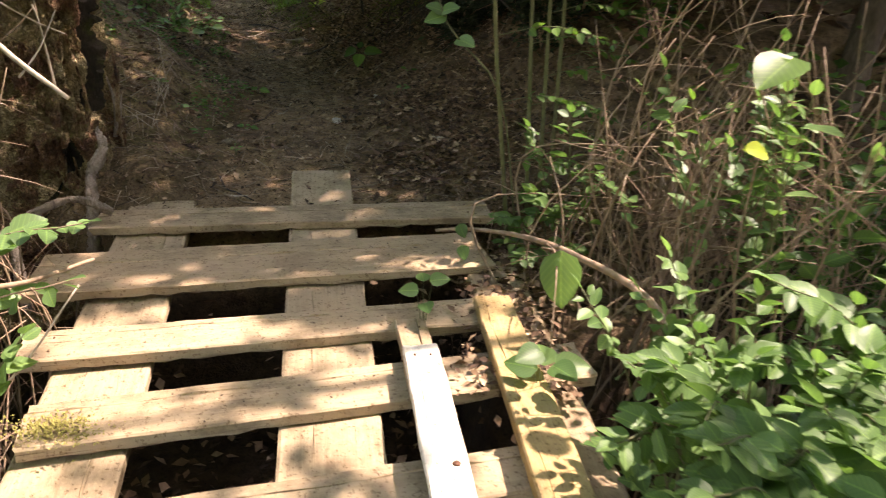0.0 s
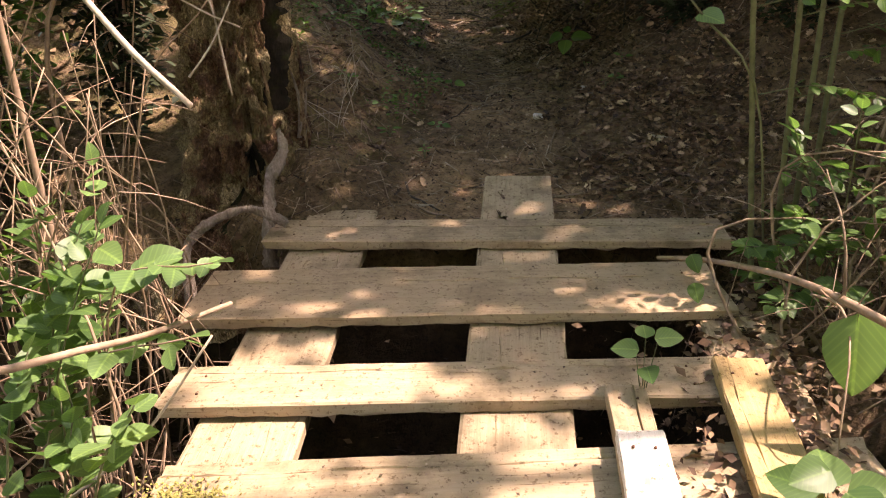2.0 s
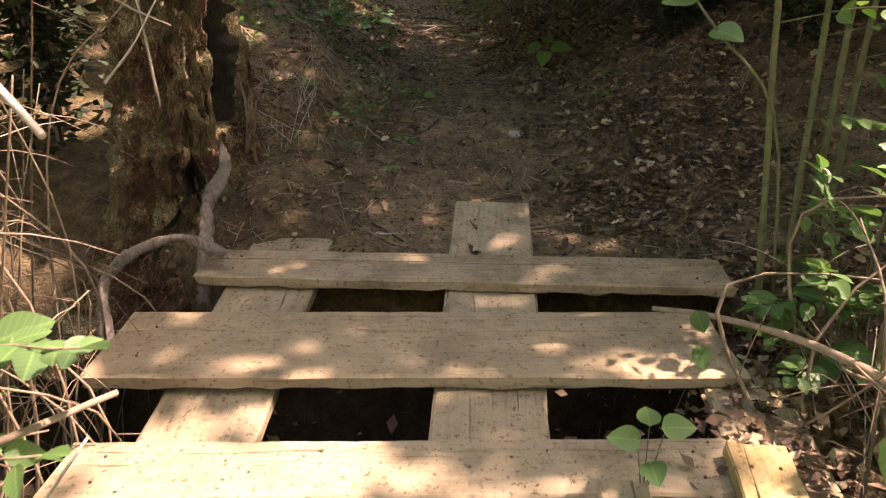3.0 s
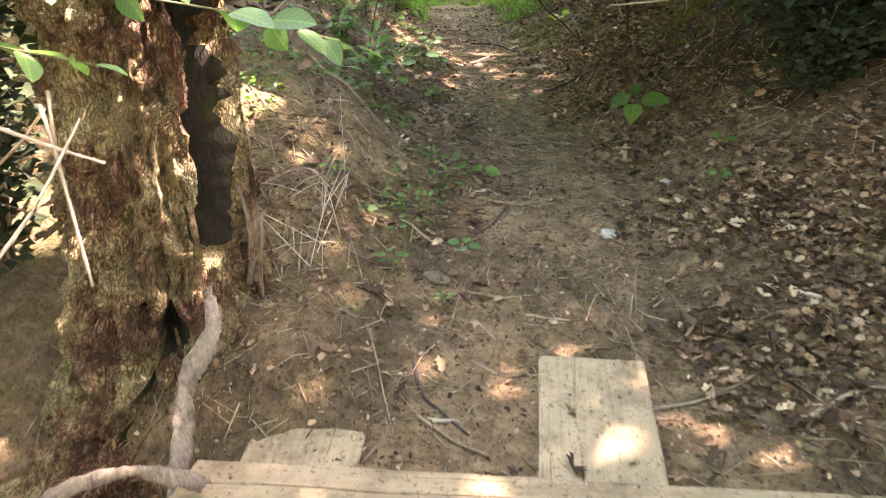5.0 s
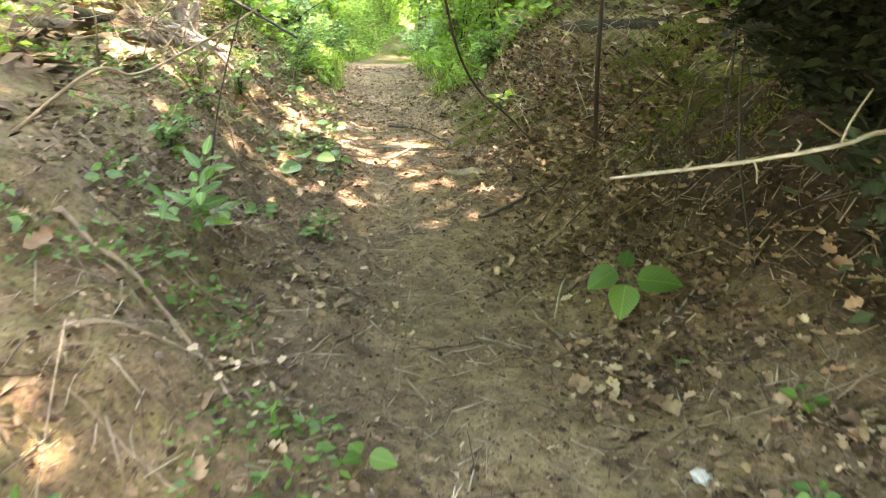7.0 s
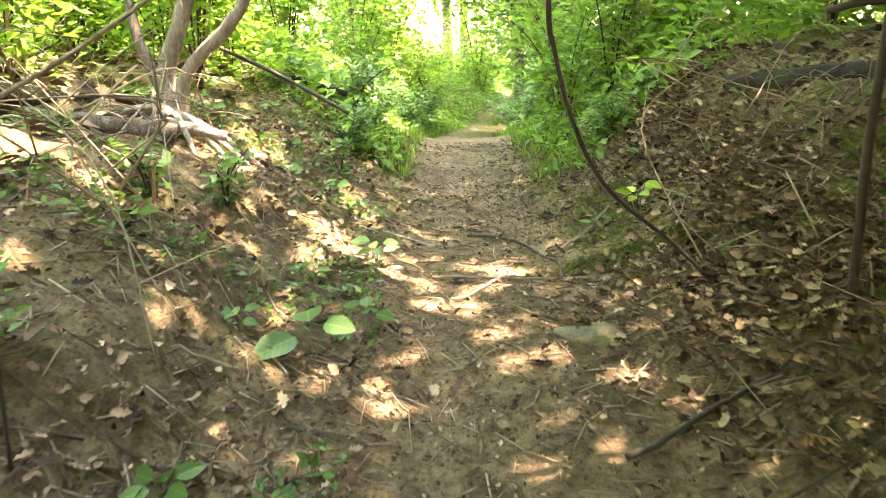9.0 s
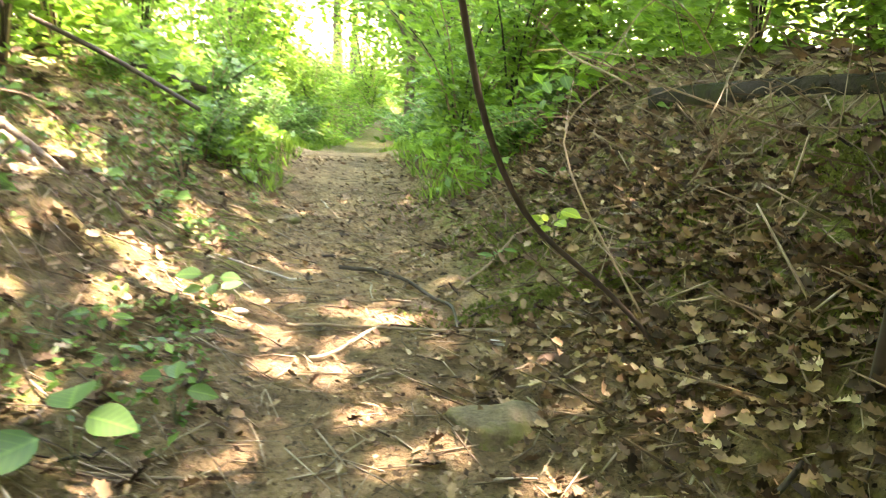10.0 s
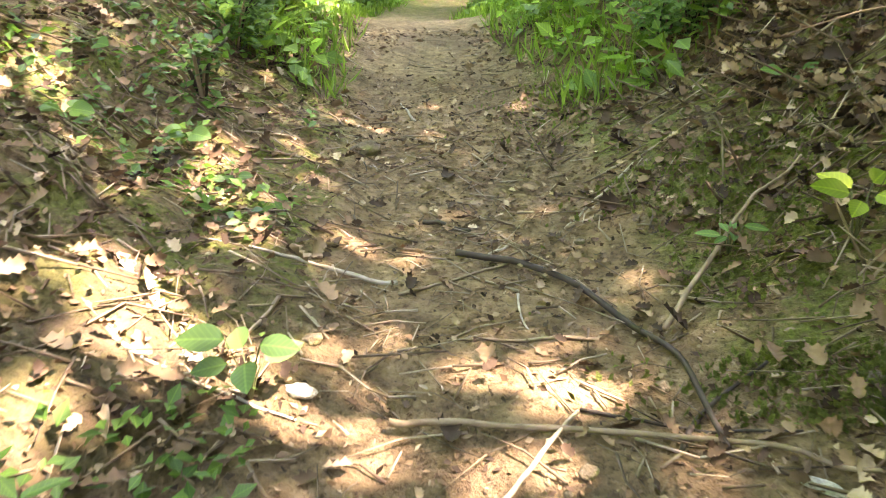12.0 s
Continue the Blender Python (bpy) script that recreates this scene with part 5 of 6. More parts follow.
part("twig", tube([(-1.98, 2.44, 2.15), (-1.3, 2.0, 1.74), (-1.03, 1.85, 1.60)], 0.009, 0.006, 6, 12, 0.1), STEM_PALE, stick)
stick = thing("dead_branch", (-1.75, 1.75, g(-1.75, 1.75)), "thin bowed grey twig rising from the ditch", "branch")
part("stem", tube([(-1.85, 1.7, 0.25), (-1.6, 1.75, 0.52), (-1.3, 1.8, 0.78), (-1.10, 1.88, 1.05)], 0.007, 0.003, 5, 16, 0.1), STEM_PALE, stick)

# leaves hanging over the stump
over = thing("overhanging_branch", (-2.6, 3.2, g(-2.6, 3.2)), "leafy branch with broad fresh leaves hanging over the stump", "branch")
part("stem", tube([(-2.6, 3.2, 0.6), (-2.5, 3.2, 1.6), (-2.1, 3.4, 1.95), (-1.7, 3.62, 1.86)], 0.012, 0.005, 6, 16), STEM_DRY, over)
leafy(over, [(-2.1, 3.4, 1.93), (-1.66, 3.8, 1.80), (-1.42, 4.05, 1.68)], 0.004, 5, 0.12, "ovate", LEAF_BRIGHT, STEM_GREEN, 0.45, True, 700)
leafy(over, [(-2.2, 3.35, 1.9), (-1.85, 3.5, 1.92), (-1.62, 3.6, 1.88)], 0.004, 5, 0.11, "ovate", LEAF_BRIGHT, STEM_GREEN, 0.3, True, 701)
leafy(over, [(-2.3, 3.3, 1.85), (-2.0, 3.3, 1.8), (-1.75, 3.38, 1.74)], 0.004, 4, 0.10, "ovate", LEAF_BRIGHT, STEM_GREEN, 0.3, True, 702)
leafy(over, [(-2.2, 3.35, 1.9), (-1.95, 3.9, 1.9), (-1.70, 4.25, 1.84)], 0.004, 5, 0.11, "ovate", LEAF_MID, STEM_GREEN, 0.4, True, 703)

# bleached canes in front of the stump
canes = thing("dry_canes", (-2.25, 3.0, g(-2.25, 3.0)), "broken bleached canes leaning before the stump", "dead stems")
for q, pts in enumerate((((-1.80, 3.26, 1.68), (-1.77, 3.24, 1.59), (-1.73, 3.215, 1.305)), ((-1.81, 3.30, 1.70), (-1.775, 3.25, 1.58), (-1.745, 3.225, 1.33)), ((-1.77, 3.0, 1.42), (-1.72, 3.1, 1.52), (-1.70, 3.25, 1.66)), ((-2.25, 3.0, g(-2.25, 3.0) - 0.02), (-2.1, 3.1, 1.2), (-1.80, 3.27, 1.67)), ((-1.86, 3.12, 1.7), (-1.78, 3.21, 1.62), (-1.69, 3.28, 1.56)))):
    part("cane", tube(pts, 0.0045, 0.003, 6, 14, 0.4, 40 + q), STEM_DRY if q % 2 else STEM_PALE, canes)

# roots and driftwood at the stump
root = thing("driftwood", (-1.9, 3.1, 0.45), "bowed bleached root at the foot of the stump", "root")
part("wood", tube([(-1.84, 2.85, 0.42), (-1.92, 2.97, 0.62), (-1.95, 3.07, 0.72), (-1.86, 3.14, 0.80), (-1.72, 3.19, 0.83), (-1.60, 3.28, 0.74)], 0.024, 0.015, 12, 60, 0.35, 5, 0.010), BARK_PALE, root)
root = thing("root", (-1.79, 3.5, 0.6), "pale twisted root leaning on the stump", "root")
part("wood", tube([(-1.735, 3.33, 0.50), (-1.74, 3.36, 0.62), (-1.775, 3.48, 0.78), (-1.80, 3.56, 0.84), (-1.77, 3.66, 0.94), (-1.83, 3.76, 1.02)], 0.033, 0.02, 12, 50, 0.5, 6, 0.016), BARK_PALE, root)


# ---------------- sticks, stones and single plants along the trail ----------------
def lie(pts, n=14, lift=0.004):
    P = spline([(x, y, 0) for x, y in pts], n)
    P[:, 2] = G(P[:, 0], P[:, 1]) + lift
    return P


def fallen_stick(pts, r, material, label, lift=0.0, name="fallen_stick"):
    P = lie(pts, 14, r * 0.7 + lift)
    ob = part(name, tube(P, r, r * 0.55, 6, 26, 0.25, int(abs(pts[0][0]) * 100)), material)
    return tagged(ob, label, "stick", "sticks lying on the trail")


fallen_stick([(-2.28, 9.15), (-2.06, 9.10), (-1.88, 8.96), (-1.76, 8.8), (-1.70, 8.55)], 0.009, STEM_DARK, "long dark bent stick lying across the trail", 0.012)
fallen_stick([(-1.79, 8.89), (-1.69, 9.15), (-1.6, 9.31), (-1.48, 9.44)], 0.0065, STEM_DRY, "straight pale stick lying up the bank", 0.03)
fallen_stick([(-2.25, 8.5), (-2.11, 8.53), (-1.72, 8.57), (-1.5, 8.5)], 0.007, TWIG, "thin brown stick lying across the trail", 0.012)
fallen_stick([(-2.1, 8.3), (-2.03, 8.38), (-1.94, 8.61)], 0.006, STEM_PALE, "short pale stick on the trail", 0.012)
fallen_stick([(-2.42, 9.36), (-2.28, 9.32)], 0.008, STEM_DARK, "short dark stick on the trail")
fallen_stick([(-2.25, 9.4), (-2.12, 9.2), (-2.05, 9.08)], 0.004, TWIG, "thin brown twig on the trail")
fallen_stick([(-1.2, 4.43), (-0.96, 4.47)], 0.006, TWIG, "straight brown twig on the trail")
fallen_stick([(-1.55, 4.75), (-1.23, 4.67)], 0.006, TWIG, "thin brown twig on the trail")
fallen_stick([(-0.97, 4.35), (-0.81, 4.34)], 0.007, STEM_DRY, "short reddish twig on the trail")
fallen_stick([(-0.23, 4.40), (-0.05, 4.47), (0.25, 4.5)], 0.009, TWIG, "brown stick lying at the foot of the bank")
fallen_stick([(-0.08, 4.56), (0.02, 4.46)], 0.010, STEM_PALE, "short pale stick at the foot of the bank")
fallen_stick([(-1.28, 4.0), (-1.2, 3.85), (-1.03, 3.72)], 0.007, STEM_DARK, "dark crooked stick behind the bridge")
fallen_stick([(-1.16, 3.75), (-1.07, 3.77)], 0.008, STEM_PALE, "short white stick behind the bridge")
fallen_stick([(-0.55, 3.95), (-0.2, 4.15), (0.1, 4.5)], 0.007, TWIG, "long thin stick on the soil behind the bridge")
fallen_stick([(-2.05, 5.2), (-1.75, 5.6), (-1.62, 5.9)], 0.008, TWIG, "brown stick lying along the bank")
fallen_stick([(-2.32, 5.61), (-2.16, 5.57), (-2.03, 5.55), (-1.88, 5.49), (-1.69, 5.33)], 0.009, TWIG, "peeling grey-brown stick lying down the bank", 0.006)
fallen_stick([(-2.17, 6.76), (-1.88, 6.49)], 0.007, STEM_DARK, "dark stick at the foot of the bank", 0.005)
fallen_stick([(-1.34, 7.34), (-1.14, 7.55), (-0.92, 7.72)], 0.011, STEM_DARK, "dark dead branch lying at the bank's foot", 0.02)
fallen_stick([(-0.91, 6.3), (-0.9, 6.5), (-0.87, 6.76)], 0.004, STEM_PALE, "thin pale stalk on the bank", 0.01)
fallen_stick([(-1.19, 3.75), (-1.07, 3.69), (-0.96, 3.64)], 0.007, TWIG, "crooked brown twig behind the bridge", 0.004)
fallen_stick([(-1.30, 5.06), (-1.18, 5.1), (-1.06, 5.2)], 0.008, TWIG, "short brown stick on the trail", 0.005)
fallen_stick([(-1.48, 4.11), (-1.32, 3.82), (-1.23, 3.65)], 0.004, TWIG, "long thin twig behind the bridge", 0.005)
fallen_stick([(-0.1, 3.97), (0.0, 4.04), (0.13, 4.09)], 0.010, TWIG, "brown stick at the foot of the bank", 0.008)
fallen_stick([(-0.85, 6.6), (-0.6, 7.2), (-0.5, 7.6)], 0.010, STEM_DARK, "dark stick lying up the bank")
fallen_stick([(-1.1, 6.9), (-0.8, 7.3), (-0.7, 7.6)], 0.009, TWIG, "brown stick lying at the foot of the bank")
xr = np.random.default_rng(88)
for q in range(70):
    y = xr.uniform(3.8, 10.5)
    x = float(trail_x(y)) + xr.uniform(-0.9, 1.5)
    an, l = xr.random() * 6.28, xr.uniform(0.10, 0.38)
    dx, dy = math.cos(an) * l, math.sin(an) * l
    fallen_stick([(x, y), (x + dx * 0.5 + xr.normal(0, 0.015), y + dy * 0.5), (x + dx, y + dy)], xr.uniform(0.0025, 0.006), (TWIG, TWIG, STEM_DRY, STEM_PALE, STEM_DARK)[q % 5], "dry crooked twig lying on the soil", name="twig")


def stone(x, y, size, material, label, seed, name="stone", sink=0.35, category="stone"):
    r = np.random.default_rng(seed)
    bm = bmesh.new()
    bmesh.ops.create_icosphere(bm, subdivisions=3, radius=1)
    for v in bm.verts:
        k = 1 + 0.45 * noise.noise(v.co * 1.5 + Vector((seed, 0, 0))) + 0.14 * noise.noise(v.co * 4 + Vector((0, seed, 0)))
        v.co = Vector((v.co.x * size[0], v.co.y * size[1], v.co.z * size[2])) * k
    ob = from_bm(name, bm, material, None, "", Matrix.Translation((x, y, g(x, y) + size[2] * (1 - 2 * sink))) @ pose(0, 0, 0, 0, 0, r.uniform(0, 180)))
    return tagged(ob, label, category)


stone(-1.50, 8.02, (0.14, 0.10, 0.045), ROCK, "flat mossy brown rock half sunk in the trail's edge", 3, "rock", 0.52)
stone(-1.33, 4.47, (0.05, 0.035, 0.025), ROCK, "grey knobbly stone on the trail", 4)
stone(-1.81, 4.50, (0.035, 0.03, 0.02), ROCK, "grey pebble on the bank", 5)
stone(-0.73, 4.93, (0.035, 0.03, 0.02), WHITE_BIT, "crumpled whitish scrap on the soil", 6, "pale_scrap", 0.2, "scrap")
stone(-0.505, 5.46, (0.03, 0.025, 0.012), WHITE_BIT, "round pale chip on the soil", 7, "pale_scrap", 0.2, "scrap")
stone(-0.446, 5.25, (0.035, 0.03, 0.015), ROCK, "tan pebble on the soil", 8)
stone(-1.57, 8.49, (0.032, 0.014, 0.008), WHITE_BIT, "curled whitish bark scrap on the soil", 9, "pale_scrap", 0.2, "scrap")
stone(-2.42, 8.52, (0.028, 0.02, 0.01), WHITE_BIT, "white scrap on the soil", 10, "pale_scrap", 0.2, "scrap")
stone(-2.75, 9.84, (0.05, 0.035, 0.025), ROCK, "pale pebble at the trail's edge", 11)
for q in range(60):
    y = xr.uniform(3.7, 11)
    x = float(trail_x(y)) + xr.uniform(-1.1, 1.1)
    s = xr.uniform(0.008, 0.02)
    stone(x, y, (s, s * 0.8, s * 0.55), ROCK, "small pebble on the soil", 900 + q, "pebble")

# bowed black sapling and thin trunk on the far bank
bow = thing("sapling", (-1.12, 8.22, g(-1.12, 8.22)), "thin bowed black-barked sapling growing from the bank", "sapling", "saplings beside the trail")
part("stem", tube([(-1.13, 8.21, g(-1.13, 8.21) - 0.03), (-1.15, 8.2, 1.08), (-1.28, 8.15, 1.22), (-1.47, 8.05, 1.40), (-1.57, 7.95, 1.61), (-1.62, 7.85, 1.85), (-1.63, 7.8, 2.0), (-1.62, 7.75, 2.7)], 0.006, 0.0085, 7, 30, 0.15, 8), STEM_DARK, bow)
sap = thing("sapling", (-0.79, 7.8, g(-0.79, 7.8)), "straight dark leafless sapling with a broken side branch", "sapling", "saplings beside the trail")
part("stem", tube([(-0.79, 7.8, g(-0.79, 7.8) - 0.05), (-0.82, 7.7, 1.57), (-0.83, 7.6, 1.99), (-0.83, 7.55, 2.8)], 0.014, 0.009, 7, 20, 0.2, 9), STEM_DARK, sap)
part("branch", tube([(-0.95, 7.65, 1.93), (-0.84, 7.6, 1.95), (-0.55, 7.5, 1.95), (-0.41, 7.4, 2.0), (-0.1, 7.3, 2.2)], 0.008, 0.016, 7, 16, 0.25, 10), STEM_DARK, sap)
pale = thing("dead_branch", (0.75, 5.95, g(0.75, 5.95)), "long pale peeled branch with stubby side twigs", "branch")
part("stem", tube([(-0.81, 5.32, 1.67), (-0.66, 5.41, 1.675), (-0.51, 5.47, 1.69), (-0.34, 5.49, 1.73), (-0.2, 5.56, 1.76), (0.3, 5.75, 1.80), (0.75, 5.95, g(0.75, 5.95) - 0.02)], 0.003, 0.0065, 7, 30, 0.35, 11), STEM_PALE, pale)
for q in range(5):
    p = np.array([(-0.66, 5.41, 1.675), (-0.51, 5.47, 1.69), (-0.43, 5.48, 1.708), (-0.34, 5.49, 1.73), (-0.2, 5.56, 1.76)][q])
    part("twig", tube([p, p + [0.01, 0.0, (0.01, -0.02, 0.02, 0.05, 0.01)[q]], p + [0.02 + xr.normal(0, 0.01), 0.0, (0.02, -0.05, 0.03, 0.12, 0.03)[q]]], 0.003, 0.0015, 5, 5), STEM_PALE, pale)
red = thing("dead_branch", (-2.5, 5.9, g(-2.5, 5.9)), "thin reddish-brown twig arching over the bank", "branch")
part("stem", tube([(-2.7, 5.9, g(-2.7, 5.9) - 0.02), (-2.43, 6.0, 1.72), (-2.34, 6.1, 1.70), (-2.26, 6.3, 1.76), (-2.12, 6.5, 1.87), (-1.98, 6.7, 2.02)], 0.007, 0.003, 6, 26, 0.15, 12), STEM_DRY, red)
part("twig", tube([(-2.34, 6.5, g(-2.34, 6.5)), (-2.24, 6.45, 1.53), (-2.14, 6.4, 1.77), (-2.05, 6.4, 2.0)], 0.004, 0.002, 5, 14), STEM_DARK, red)


# forked trunk and fallen wood on the far left bank
fork = thing("tree", (-3.55, 8.6, g(-3.55, 8.6)), "forked pale-barked trunk with torn roots on the bank", "tree")
zf = g(-3.55, 8.6)
part("trunk", tube([(-3.52, 8.6, zf - 0.1), (-3.55, 8.6, 1.75), (-3.43, 8.6, 2.01), (-3.34, 8.6, 2.3), (-3.2, 8.6, 3.6)], 0.045, 0.03, 9, 20, 0.2, 13), BARK_PALE, fork)
part("trunk", tube([(-3.50, 8.62, zf - 0.1), (-3.45, 8.6, 1.75), (-3.19, 8.6, 1.97), (-3.05, 8.62, 2.2), (-2.6, 8.7, 3.4)], 0.035, 0.022, 9, 20, 0.2, 14), BARK_PALE, fork)
part("trunk", tube([(-3.55, 8.65, zf), (-3.75, 8.7, 1.9), (-3.9, 8.8, 2.4), (-4.1, 8.9, 3.4)], 0.03, 0.02, 9, 16, 0.2, 15), BARK, fork)
for q in range(8):
    an = -2.2 + 0.45 * q
    p = np.array([-3.5, 8.55, zf + 0.06])
    e = p + [0.45 * math.cos(an), 0.35 * math.sin(an), 0]
    e[2] = g(e[0], e[1]) - 0.01
    part("root", tube([p, (p + e) / 2 + [0, 0, 0.03], e], 0.022, 0.008, 6, 10, 0.3, q), BARK_PALE, fork)


def log(a, b, r, material, label, seed=0):
    """A fallen log or dead limb resting on the ground."""
    a, b = np.array(a, float), np.array(b, float)
    m = (a + b) / 2 + [0, 0, 0.02]
    ob = part("fallen_log", tube([a, m, b], r, r * 0.8, 10, 20, 0.15, seed), material)
    return tagged(ob, label, "log", "fallen logs on the banks")


log((-5.0, 10.8, g(-5.0, 10.8) + 0.1), (-3.78, 11.0, g(-3.78, 11.0) + 0.25), 0.03, STEM_DARK, "thin dark fallen limb across the bank", 1)
# made-up log, its near-black bark standing for the dark hollow there
log((-4.0, 8.1, g(-4.0, 8.1) + 0.03), (-3.45, 8.5, g(-3.45, 8.5) + 0.02), 0.045, BARK_AND_SHADE, "dark log added for the dark hollow under the forked trunk", 7)
log((-4.6, 8.2, g(-4.6, 8.2) + 0.05), (-3.2, 8.5, g(-3.2, 8.5) + 0.12), 0.03, BARK_PALE, "pale fallen limb on top of the bank", 2)
log((-4.4, 7.5, g(-4.4, 7.5) + 0.04), (-3.3, 8.3, g(-3.3, 8.3) + 0.06), 0.05, BARK, "brown fallen log on top of the bank", 3)
log((-4.2, 9.9, g(-4.2, 9.9) + 0.25), (-3.3, 10.0, g(-3.3, 10.0) + 0.35), 0.014, STEM_DARK, "thin dark dead limb caught in the bushes", 4)
log((-1.05, 9.7, g(-1.05, 9.7) + 0.03), (0.1, 7.9, g(0.1, 7.9) + 0.07), 0.055, BARK_AND_SHADE, "moss-flecked dark log along the top of the bank", 5)
log((-0.2, 8.7, g(-0.2, 8.7) + 0.15), (0.6, 7.6, g(0.6, 7.6) + 0.45), 0.03, STEM_DARK, "dark dead limb on top of the bank", 6)
dry_bush((-3.5, 8.2), 6, ((-3.7, 7.7, 1.5), (-2.9, 8.9, 1.75)), 21, "heap of dead brush on the bank", STEM_DRY, 0.3, 0.005)
dry_bush((-3.0, 7.2), 14, ((-3.5, 6.6, 1.6), (-2.6, 7.6, 2.0)), 22, "thin dry stems on the bank", TWIG, 0.3, 0.004)
dry_bush((-0.85, 8.8), 7, ((-1.4, 8.2, 1.35), (-0.3, 9.4, 1.9)), 23, "dry leafless stems on the bank", STEM_DRY, 0.28, 0.003)
dry_bush((-0.2, 7.0), 10, ((-0.7, 6.3, 1.3), (0.3, 7.8, 1.9)), 24, "dry leafless stems and roots under the bank's edge", STEM_DARK, 0.32, 0.004)
dry_bush((1.0, 5.8), 10, ((-0.3, 5.2, 1.3), (0.9, 6.6, 2.0)), 25, "dry leafless stems overhanging the bank", STEM_DARK, 0.35, 0.006)
dry_bush((-1.98, 4.5), 5, ((-1.75, 4.0, 0.8), (-1.55, 4.5, 0.95)), 26, "bleached grass straws at the foot of the stump", STEM_PALE, 0.08, 0.002)

# shrubs added along the bank's edge, their near-black leaves painting its deep shade
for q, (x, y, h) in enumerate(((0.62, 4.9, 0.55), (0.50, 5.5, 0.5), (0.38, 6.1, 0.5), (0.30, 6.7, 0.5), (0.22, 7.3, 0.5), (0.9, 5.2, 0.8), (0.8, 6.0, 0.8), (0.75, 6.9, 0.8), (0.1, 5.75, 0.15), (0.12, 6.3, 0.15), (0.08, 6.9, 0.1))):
    make_shrub((x, y), h + 0.3, 0.46, 2800, 160 + q, "low dark evergreen shrub on the edge of the bank", (0.03, 0.07), LEAF_SHADED, 14)
# big shaded bush on the right bank that closes the view
make_shrub((1.4, 6.2), 1.9, 1.0, 2600, 71, "dark evergreen bush shading the bank", (0.06, 0.11), LEAF_MID, 12)
make_shrub((1.3, 4.9), 2.0, 0.9, 2600, 72, "dark evergreen bush shading the bank", (0.06, 0.11), LEAF_MID, 12)
make_shrub((1.3, 7.2), 1.6, 0.9, 2000, 73, "dark evergreen bush shading the bank", (0.06, 0.11), LEAF_MID, 12)
make_shrub((-3.2, 3.4), 2.2, 0.9, 2400, 74, "dark leafy bush behind the stump", (0.05, 0.1), LEAF_MID, 12)
# added bush whose near-black leaves paint the darkness beside the stump
make_shrub((-2.85, 4.05), 1.8, 0.5, 2200, 79, "dark leafy bush close behind the stump", (0.05, 0.1), LEAF_SHADED, 12)
make_shrub((-3.0, 2.0), 2.2, 0.8, 2400, 75, "dark leafy bush in the ditch", (0.05, 0.1), LEAF_MID, 12)
make_shrub((2.1, 3.3), 2.2, 0.9, 2400, 76, "dark leafy bush in the ditch", (0.05, 0.1), LEAF_MID, 12)
make_shrub((-3.4, 5.6), 1.2, 0.8, 1800, 77, SHRUB_LABEL, (0.04, 0.08))
make_shrub((-3.6, 6.8), 1.0, 0.7, 1500, 78, SHRUB_LABEL, (0.04, 0.08))


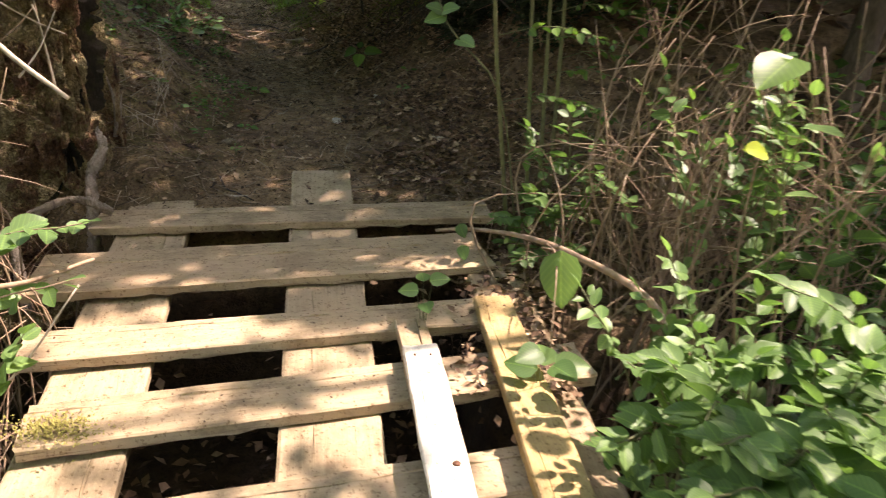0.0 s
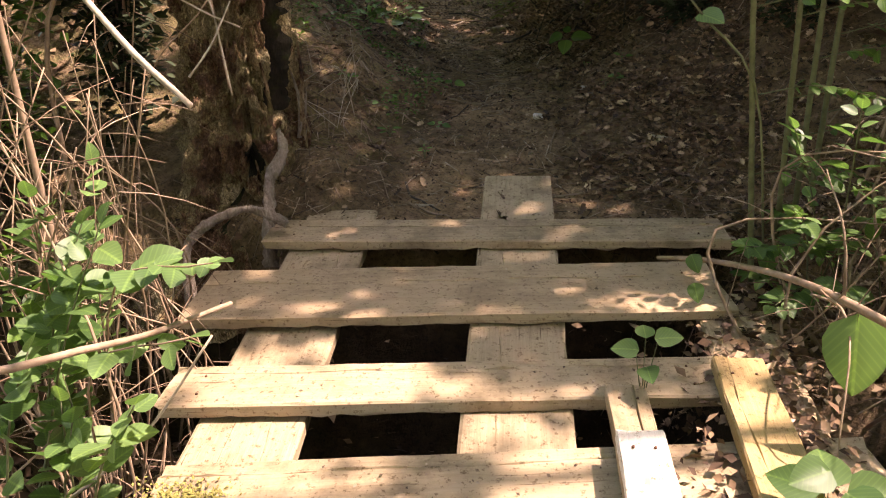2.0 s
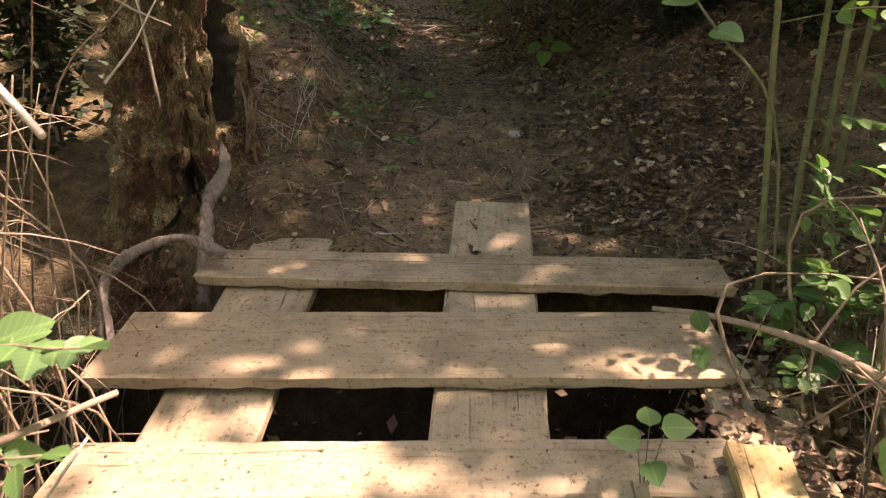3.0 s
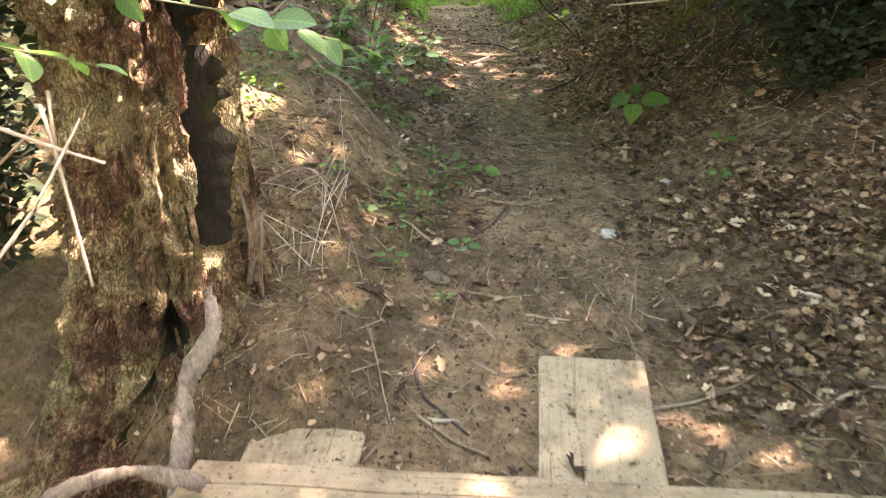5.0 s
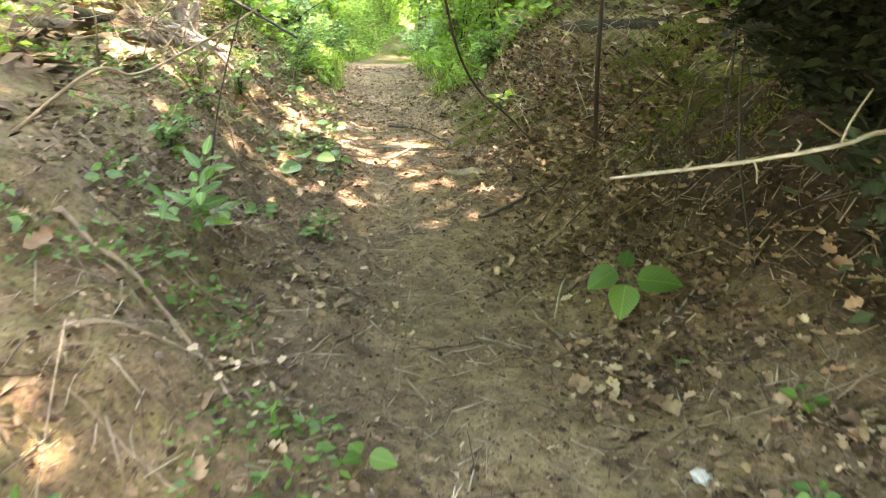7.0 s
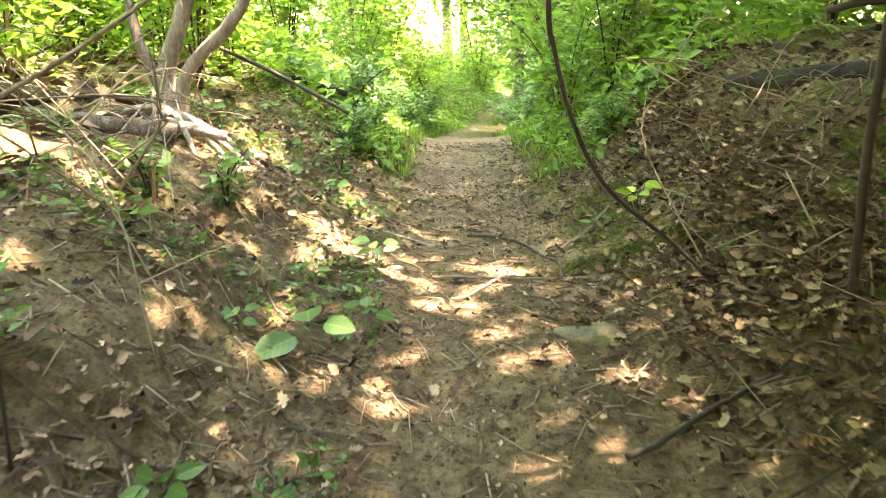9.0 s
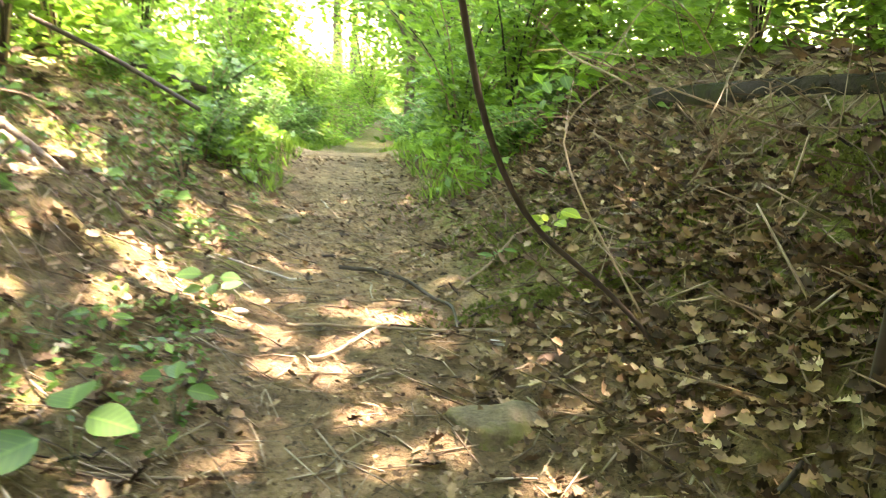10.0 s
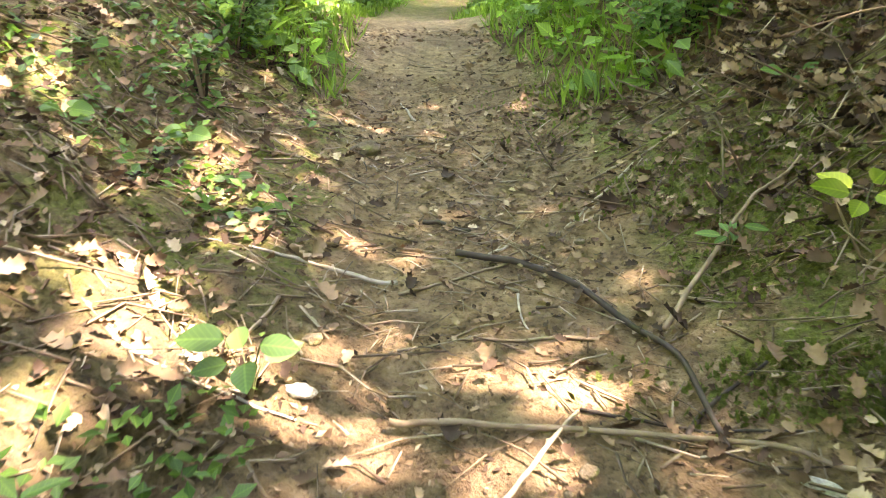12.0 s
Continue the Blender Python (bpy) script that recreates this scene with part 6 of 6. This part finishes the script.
# ---------------- ground cover that nobody could count ----------------
def cover():
    r = np.random.default_rng(61)
    # crumbs, chips and grit
    x, y, u = corridor(34000, r, 3.35, 11.0, 1.5)
    n = len(x)
    P = np.stack([x, y, G(x, y) + 0.003], 1)
    tagged(part("leaf_crumbs", scatter_leaves(P, flat_dirs(n, 0.1, 0.5, r), ups(n, 0.7, r), r.uniform(0.007, 0.024, n), simple_blade()), DEAD_LEAF, smooth_it=False), "crumbs of bark and leaf on the soil", "litter", kind="stuff")
    # heavier leaf drift on the right bank and along the edges
    n = 13000
    y = r.uniform(4.2, 10.8, n)
    u = np.where(r.random(n) < 0.92, r.normal(1.02, 0.3, n), r.normal(-0.85, 0.3, n))
    x = trail_x(y) + u
    keep = (vnoise(x, y, 1.7, 4) > -0.75) & (r.random(n) > 0.85 * smooth(0.98, 0.78, u) * smooth(8.3, 8.8, y) * (u > 0)) & (r.random(n) > 0.65 * smooth(1.12, 1.35, u)) & (r.random(n) > 0.9 * smooth(0.75, 1.0, u) * smooth(4.9, 5.5, y) * smooth(7.9, 7.3, y))
    x, y = x[keep], y[keep]
    n = len(x)
    P = np.stack([x, y, G(x, y) + r.uniform(0.004, 0.03, n)], 1)
    tagged(part("dead_leaves", scatter_leaves(P, flat_dirs(n, 0.1, 0.4, r), ups(n, 0.6, r), r.uniform(0.02, 0.05, n) + 0.018 * smooth(6.5, 8, y) * r.random(n), torn_blade()), DEAD_LEAF, smooth_it=False), "curled brown dead leaves drifted on the bank", "leaf litter", kind="stuff")
    # dark leaves gathered in drifts where the trail meets the right bank
    n = 6500
    y = r.uniform(3.9, 8.2, n)
    u = r.normal(0.66, 0.3, n)
    x = trail_x(y) + u
    keep = (vnoise(x, y, 2.3, 2) + 0.5 * vnoise(x, y, 6, 4) > 0.12) & (u > 0.12) & (u < 1.25)
    x, y = x[keep], y[keep]
    n = len(x)
    P = np.stack([x, y, G(x, y) + r.uniform(0.004, 0.022, n)], 1)
    tagged(part("dead_leaves", scatter_leaves(P, flat_dirs(n, 0.05, 0.35, r), ups(n, 0.5, r), r.gamma(3, 0.008, n) + 0.012, torn_blade()), DEAD_LEAF, smooth_it=False), "dull brown curled leaves drifted at the bank's foot", "leaf litter", kind="stuff")
    # pale chips of wood and dry leaf
    x, y, u = corridor(1500, r, 3.6, 10.5, 1.2)
    n = len(x)
    P = np.stack([x, y, G(x, y) + 0.006], 1)
    tagged(part("wood_chips", scatter_leaves(P, flat_dirs(n, 0.05, 0.25, r), ups(n, 0.35, r), r.gamma(2.2, 0.004, n) + 0.005, blade("slim")), TWIG, smooth_it=False), "pale chips of wood and leaf on the soil", "litter", kind="stuff")
    # sticks on the right bank
    n = 480
    y = r.uniform(7.5, 10.6, n)
    x = trail_x(y) + r.normal(1.05, 0.28, n)
    d = flat_dirs(n, 0.25, 0.3, r)
    l = r.uniform(0.06, 0.26, n)[:, None]
    p0 = np.stack([x, y, G(x, y) + 0.005], 1)
    p1 = p0 + d * l
    p1[:, 2] = np.maximum(p1[:, 2], G(p1[:, 0], p1[:, 1]) + 0.006)
    tagged(part("brush_sticks", prisms(p0, p1, r.uniform(0.002, 0.005, n)), TWIG, smooth_it=False), "dry sticks piled on the bank", "brush", kind="stuff")
    # debris on the bridge's edge
    n = 1500
    x, y = r.normal(0.28, 0.13, n), r.uniform(2.0, 3.75, n)
    z = np.maximum(G(x, y), np.where((x < 0.45) & (y < 3.1), 0.60, 0)) + r.uniform(0.005, 0.05, n)
    tagged(part("debris", scatter_leaves(np.stack([x, y, z], 1), flat_dirs(n, 0, 0.4, r), ups(n, 0.6, r), r.uniform(0.012, 0.06, n), simple_blade()), DEAD_LEAF, smooth_it=False), "leaf debris heaped on the bridge's edge", "leaf litter", kind="stuff")
    # crumbs trodden onto the boards
    n = 420
    f, s = r.random(n), r.normal(0, 1, n)
    rows = ((-1.68, 3.285, 0.22, 3.60, 0.70, 0.09), (-1.72, 2.735, 0.17, 3.145, 0.668, 0.15), (-1.5, 2.21, 0.14, 2.59, 0.632, 0.07), (-1.25, 1.8, 0.49, 2.28, 0.605, 0.08))
    w = r.integers(0, 4, n)
    R = np.array(rows)[w]
    x = R[:, 0] + (R[:, 2] - R[:, 0]) * f ** 0.6
    y = R[:, 1] + (R[:, 3] - R[:, 1]) * f ** 0.6 + np.clip(s, -1.05, 1.05) * R[:, 5]
    tagged(part("board_crumbs", scatter_leaves(np.stack([x, y, R[:, 4] + 0.004], 1), flat_dirs(n, 0.05, 0.2, r), ups(n, 0.4, r), r.uniform(0.004, 0.016, n), simple_blade()), TWIG, smooth_it=False), "crumbs of soil, bark and leaf on the boards", "litter", kind="stuff")
    # moss on the right bank
    n = 26000
    y = np.where(r.random(n) < 0.45, r.uniform(7.3, 8.8, n), r.uniform(7.0, 10.8, n))
    u = np.where(y > 8.6, r.normal(0.72, 0.2, n), r.normal(1.36, 0.2, n))
    x = trail_x(y) + u
    k = vnoise(x, y, 3.0, 3) > np.where(y < 8.6, -0.2, 0.05)
    x, y = x[k], y[k]
    n = len(x)
    tagged(part("moss", scatter_leaves(np.stack([x, y, G(x, y) + r.uniform(-0.004, 0.012, n)], 1), ups(n, 0.8, r), flat_dirs(n, 0, 0.2, r), r.uniform(0.010, 0.026, n), simple_blade()), MOSS, smooth_it=False), "yellow-green moss on the bank", "moss", kind="stuff")
    # grass along the trail further on
    n = 3000
    y = 10.3 + 8 * r.random(n) ** 1.4
    u = r.choice([-1, 1], n) * (0.42 + r.gamma(1.6, 0.25, n))
    x = trail_x(y) + u
    tagged(part("grass", scatter_leaves(np.stack([x, y, G(x, y) - 0.005], 1), ups(n, 0.35, r), flat_dirs(n, 0, 0.2, r), r.uniform(0.04, 0.16, n), (simple_blade()[0] * [0.14, 1, 1], simple_blade()[1], simple_blade()[2])), GRASS, smooth_it=False), "bright green grass edging the trail", "grass", kind="stuff")
    # low green cover of the wood
    n = 52000
    y = 10.3 + 26 * r.random(n) ** 1.2
    u = r.choice([-1, 1], n) * (0.55 + r.gamma(1.3, 1.9, n))
    x = trail_x(y) + u
    tagged(part("undergrowth", scatter_leaves(np.stack([x, y, G(x, y) + r.uniform(0.02, 0.45, n) * np.clip(np.abs(u) - 0.4, 0.1, 1)], 1), flat_dirs(n, 0, 0.4, r), ups(n, 0.5, r), r.uniform(0.05, 0.13, n), simple_blade()), LEAF_BUSH, smooth_it=False), "low green undergrowth of the wood", "undergrowth", kind="stuff")
    # sparse green on the left bank
    n = 11000
    y = r.uniform(4.4, 10.5, n)
    x = trail_x(y) - r.uniform(0.5, 2.0, n)
    k = vnoise(x, y, 2.4, 1) > 0.25
    x, y = x[k], y[k]
    n = len(x)
    tagged(part("sprouts", scatter_leaves(np.stack([x, y, G(x, y) + r.uniform(0, 0.06, n)], 1), flat_dirs(n, 0.2, 0.4, r), ups(n, 0.5, r), r.uniform(0.015, 0.045, n), simple_blade()), LEAF_MID, smooth_it=False), "fine green sprouts on the bank", "sprouts", kind="stuff")

    # forest floor further out
    n = 42000
    a, d = r.random(n) * 6.283, 2.0 + 12 * r.random(n) ** 0.8
    x, y = -1.2 + d * np.cos(a), 4.5 + d * np.sin(a) * 1.2
    u = x - trail_x(y)
    k = (np.abs(u) > 1.6) | (y < 0.9)
    x, y = x[k], y[k]
    n = len(x)
    tagged(part("dead_leaves", scatter_leaves(np.stack([x, y, G(x, y) + 0.02], 1), flat_dirs(n, 0, 0.3, r), ups(n, 0.4, r), r.uniform(0.07, 0.16, n), simple_blade()), DEAD_LEAF, smooth_it=False), "dead leaves covering the forest floor", "leaf litter", kind="stuff")
    n = 16000
    a, d = r.random(n) * 6.283, 3.0 + 11 * r.random(n) ** 0.8
    x, y = -1.2 + d * np.cos(a), 4.5 + d * np.sin(a) * 1.2
    u = x - trail_x(y)
    k = ((np.abs(u) > 2.3) | (y < -0.5)) & (vnoise(x, y, 0.8, 2) > -0.2)
    x, y = x[k], y[k]
    n = len(x)
    tagged(part("undergrowth", scatter_leaves(np.stack([x, y, G(x, y) + r.uniform(0.03, 0.35, n)], 1), flat_dirs(n, 0, 0.4, r), ups(n, 0.5, r), r.uniform(0.07, 0.15, n), simple_blade()), LEAF_MID, smooth_it=False), "low green undergrowth of the forest floor", "undergrowth", kind="stuff")


cover()
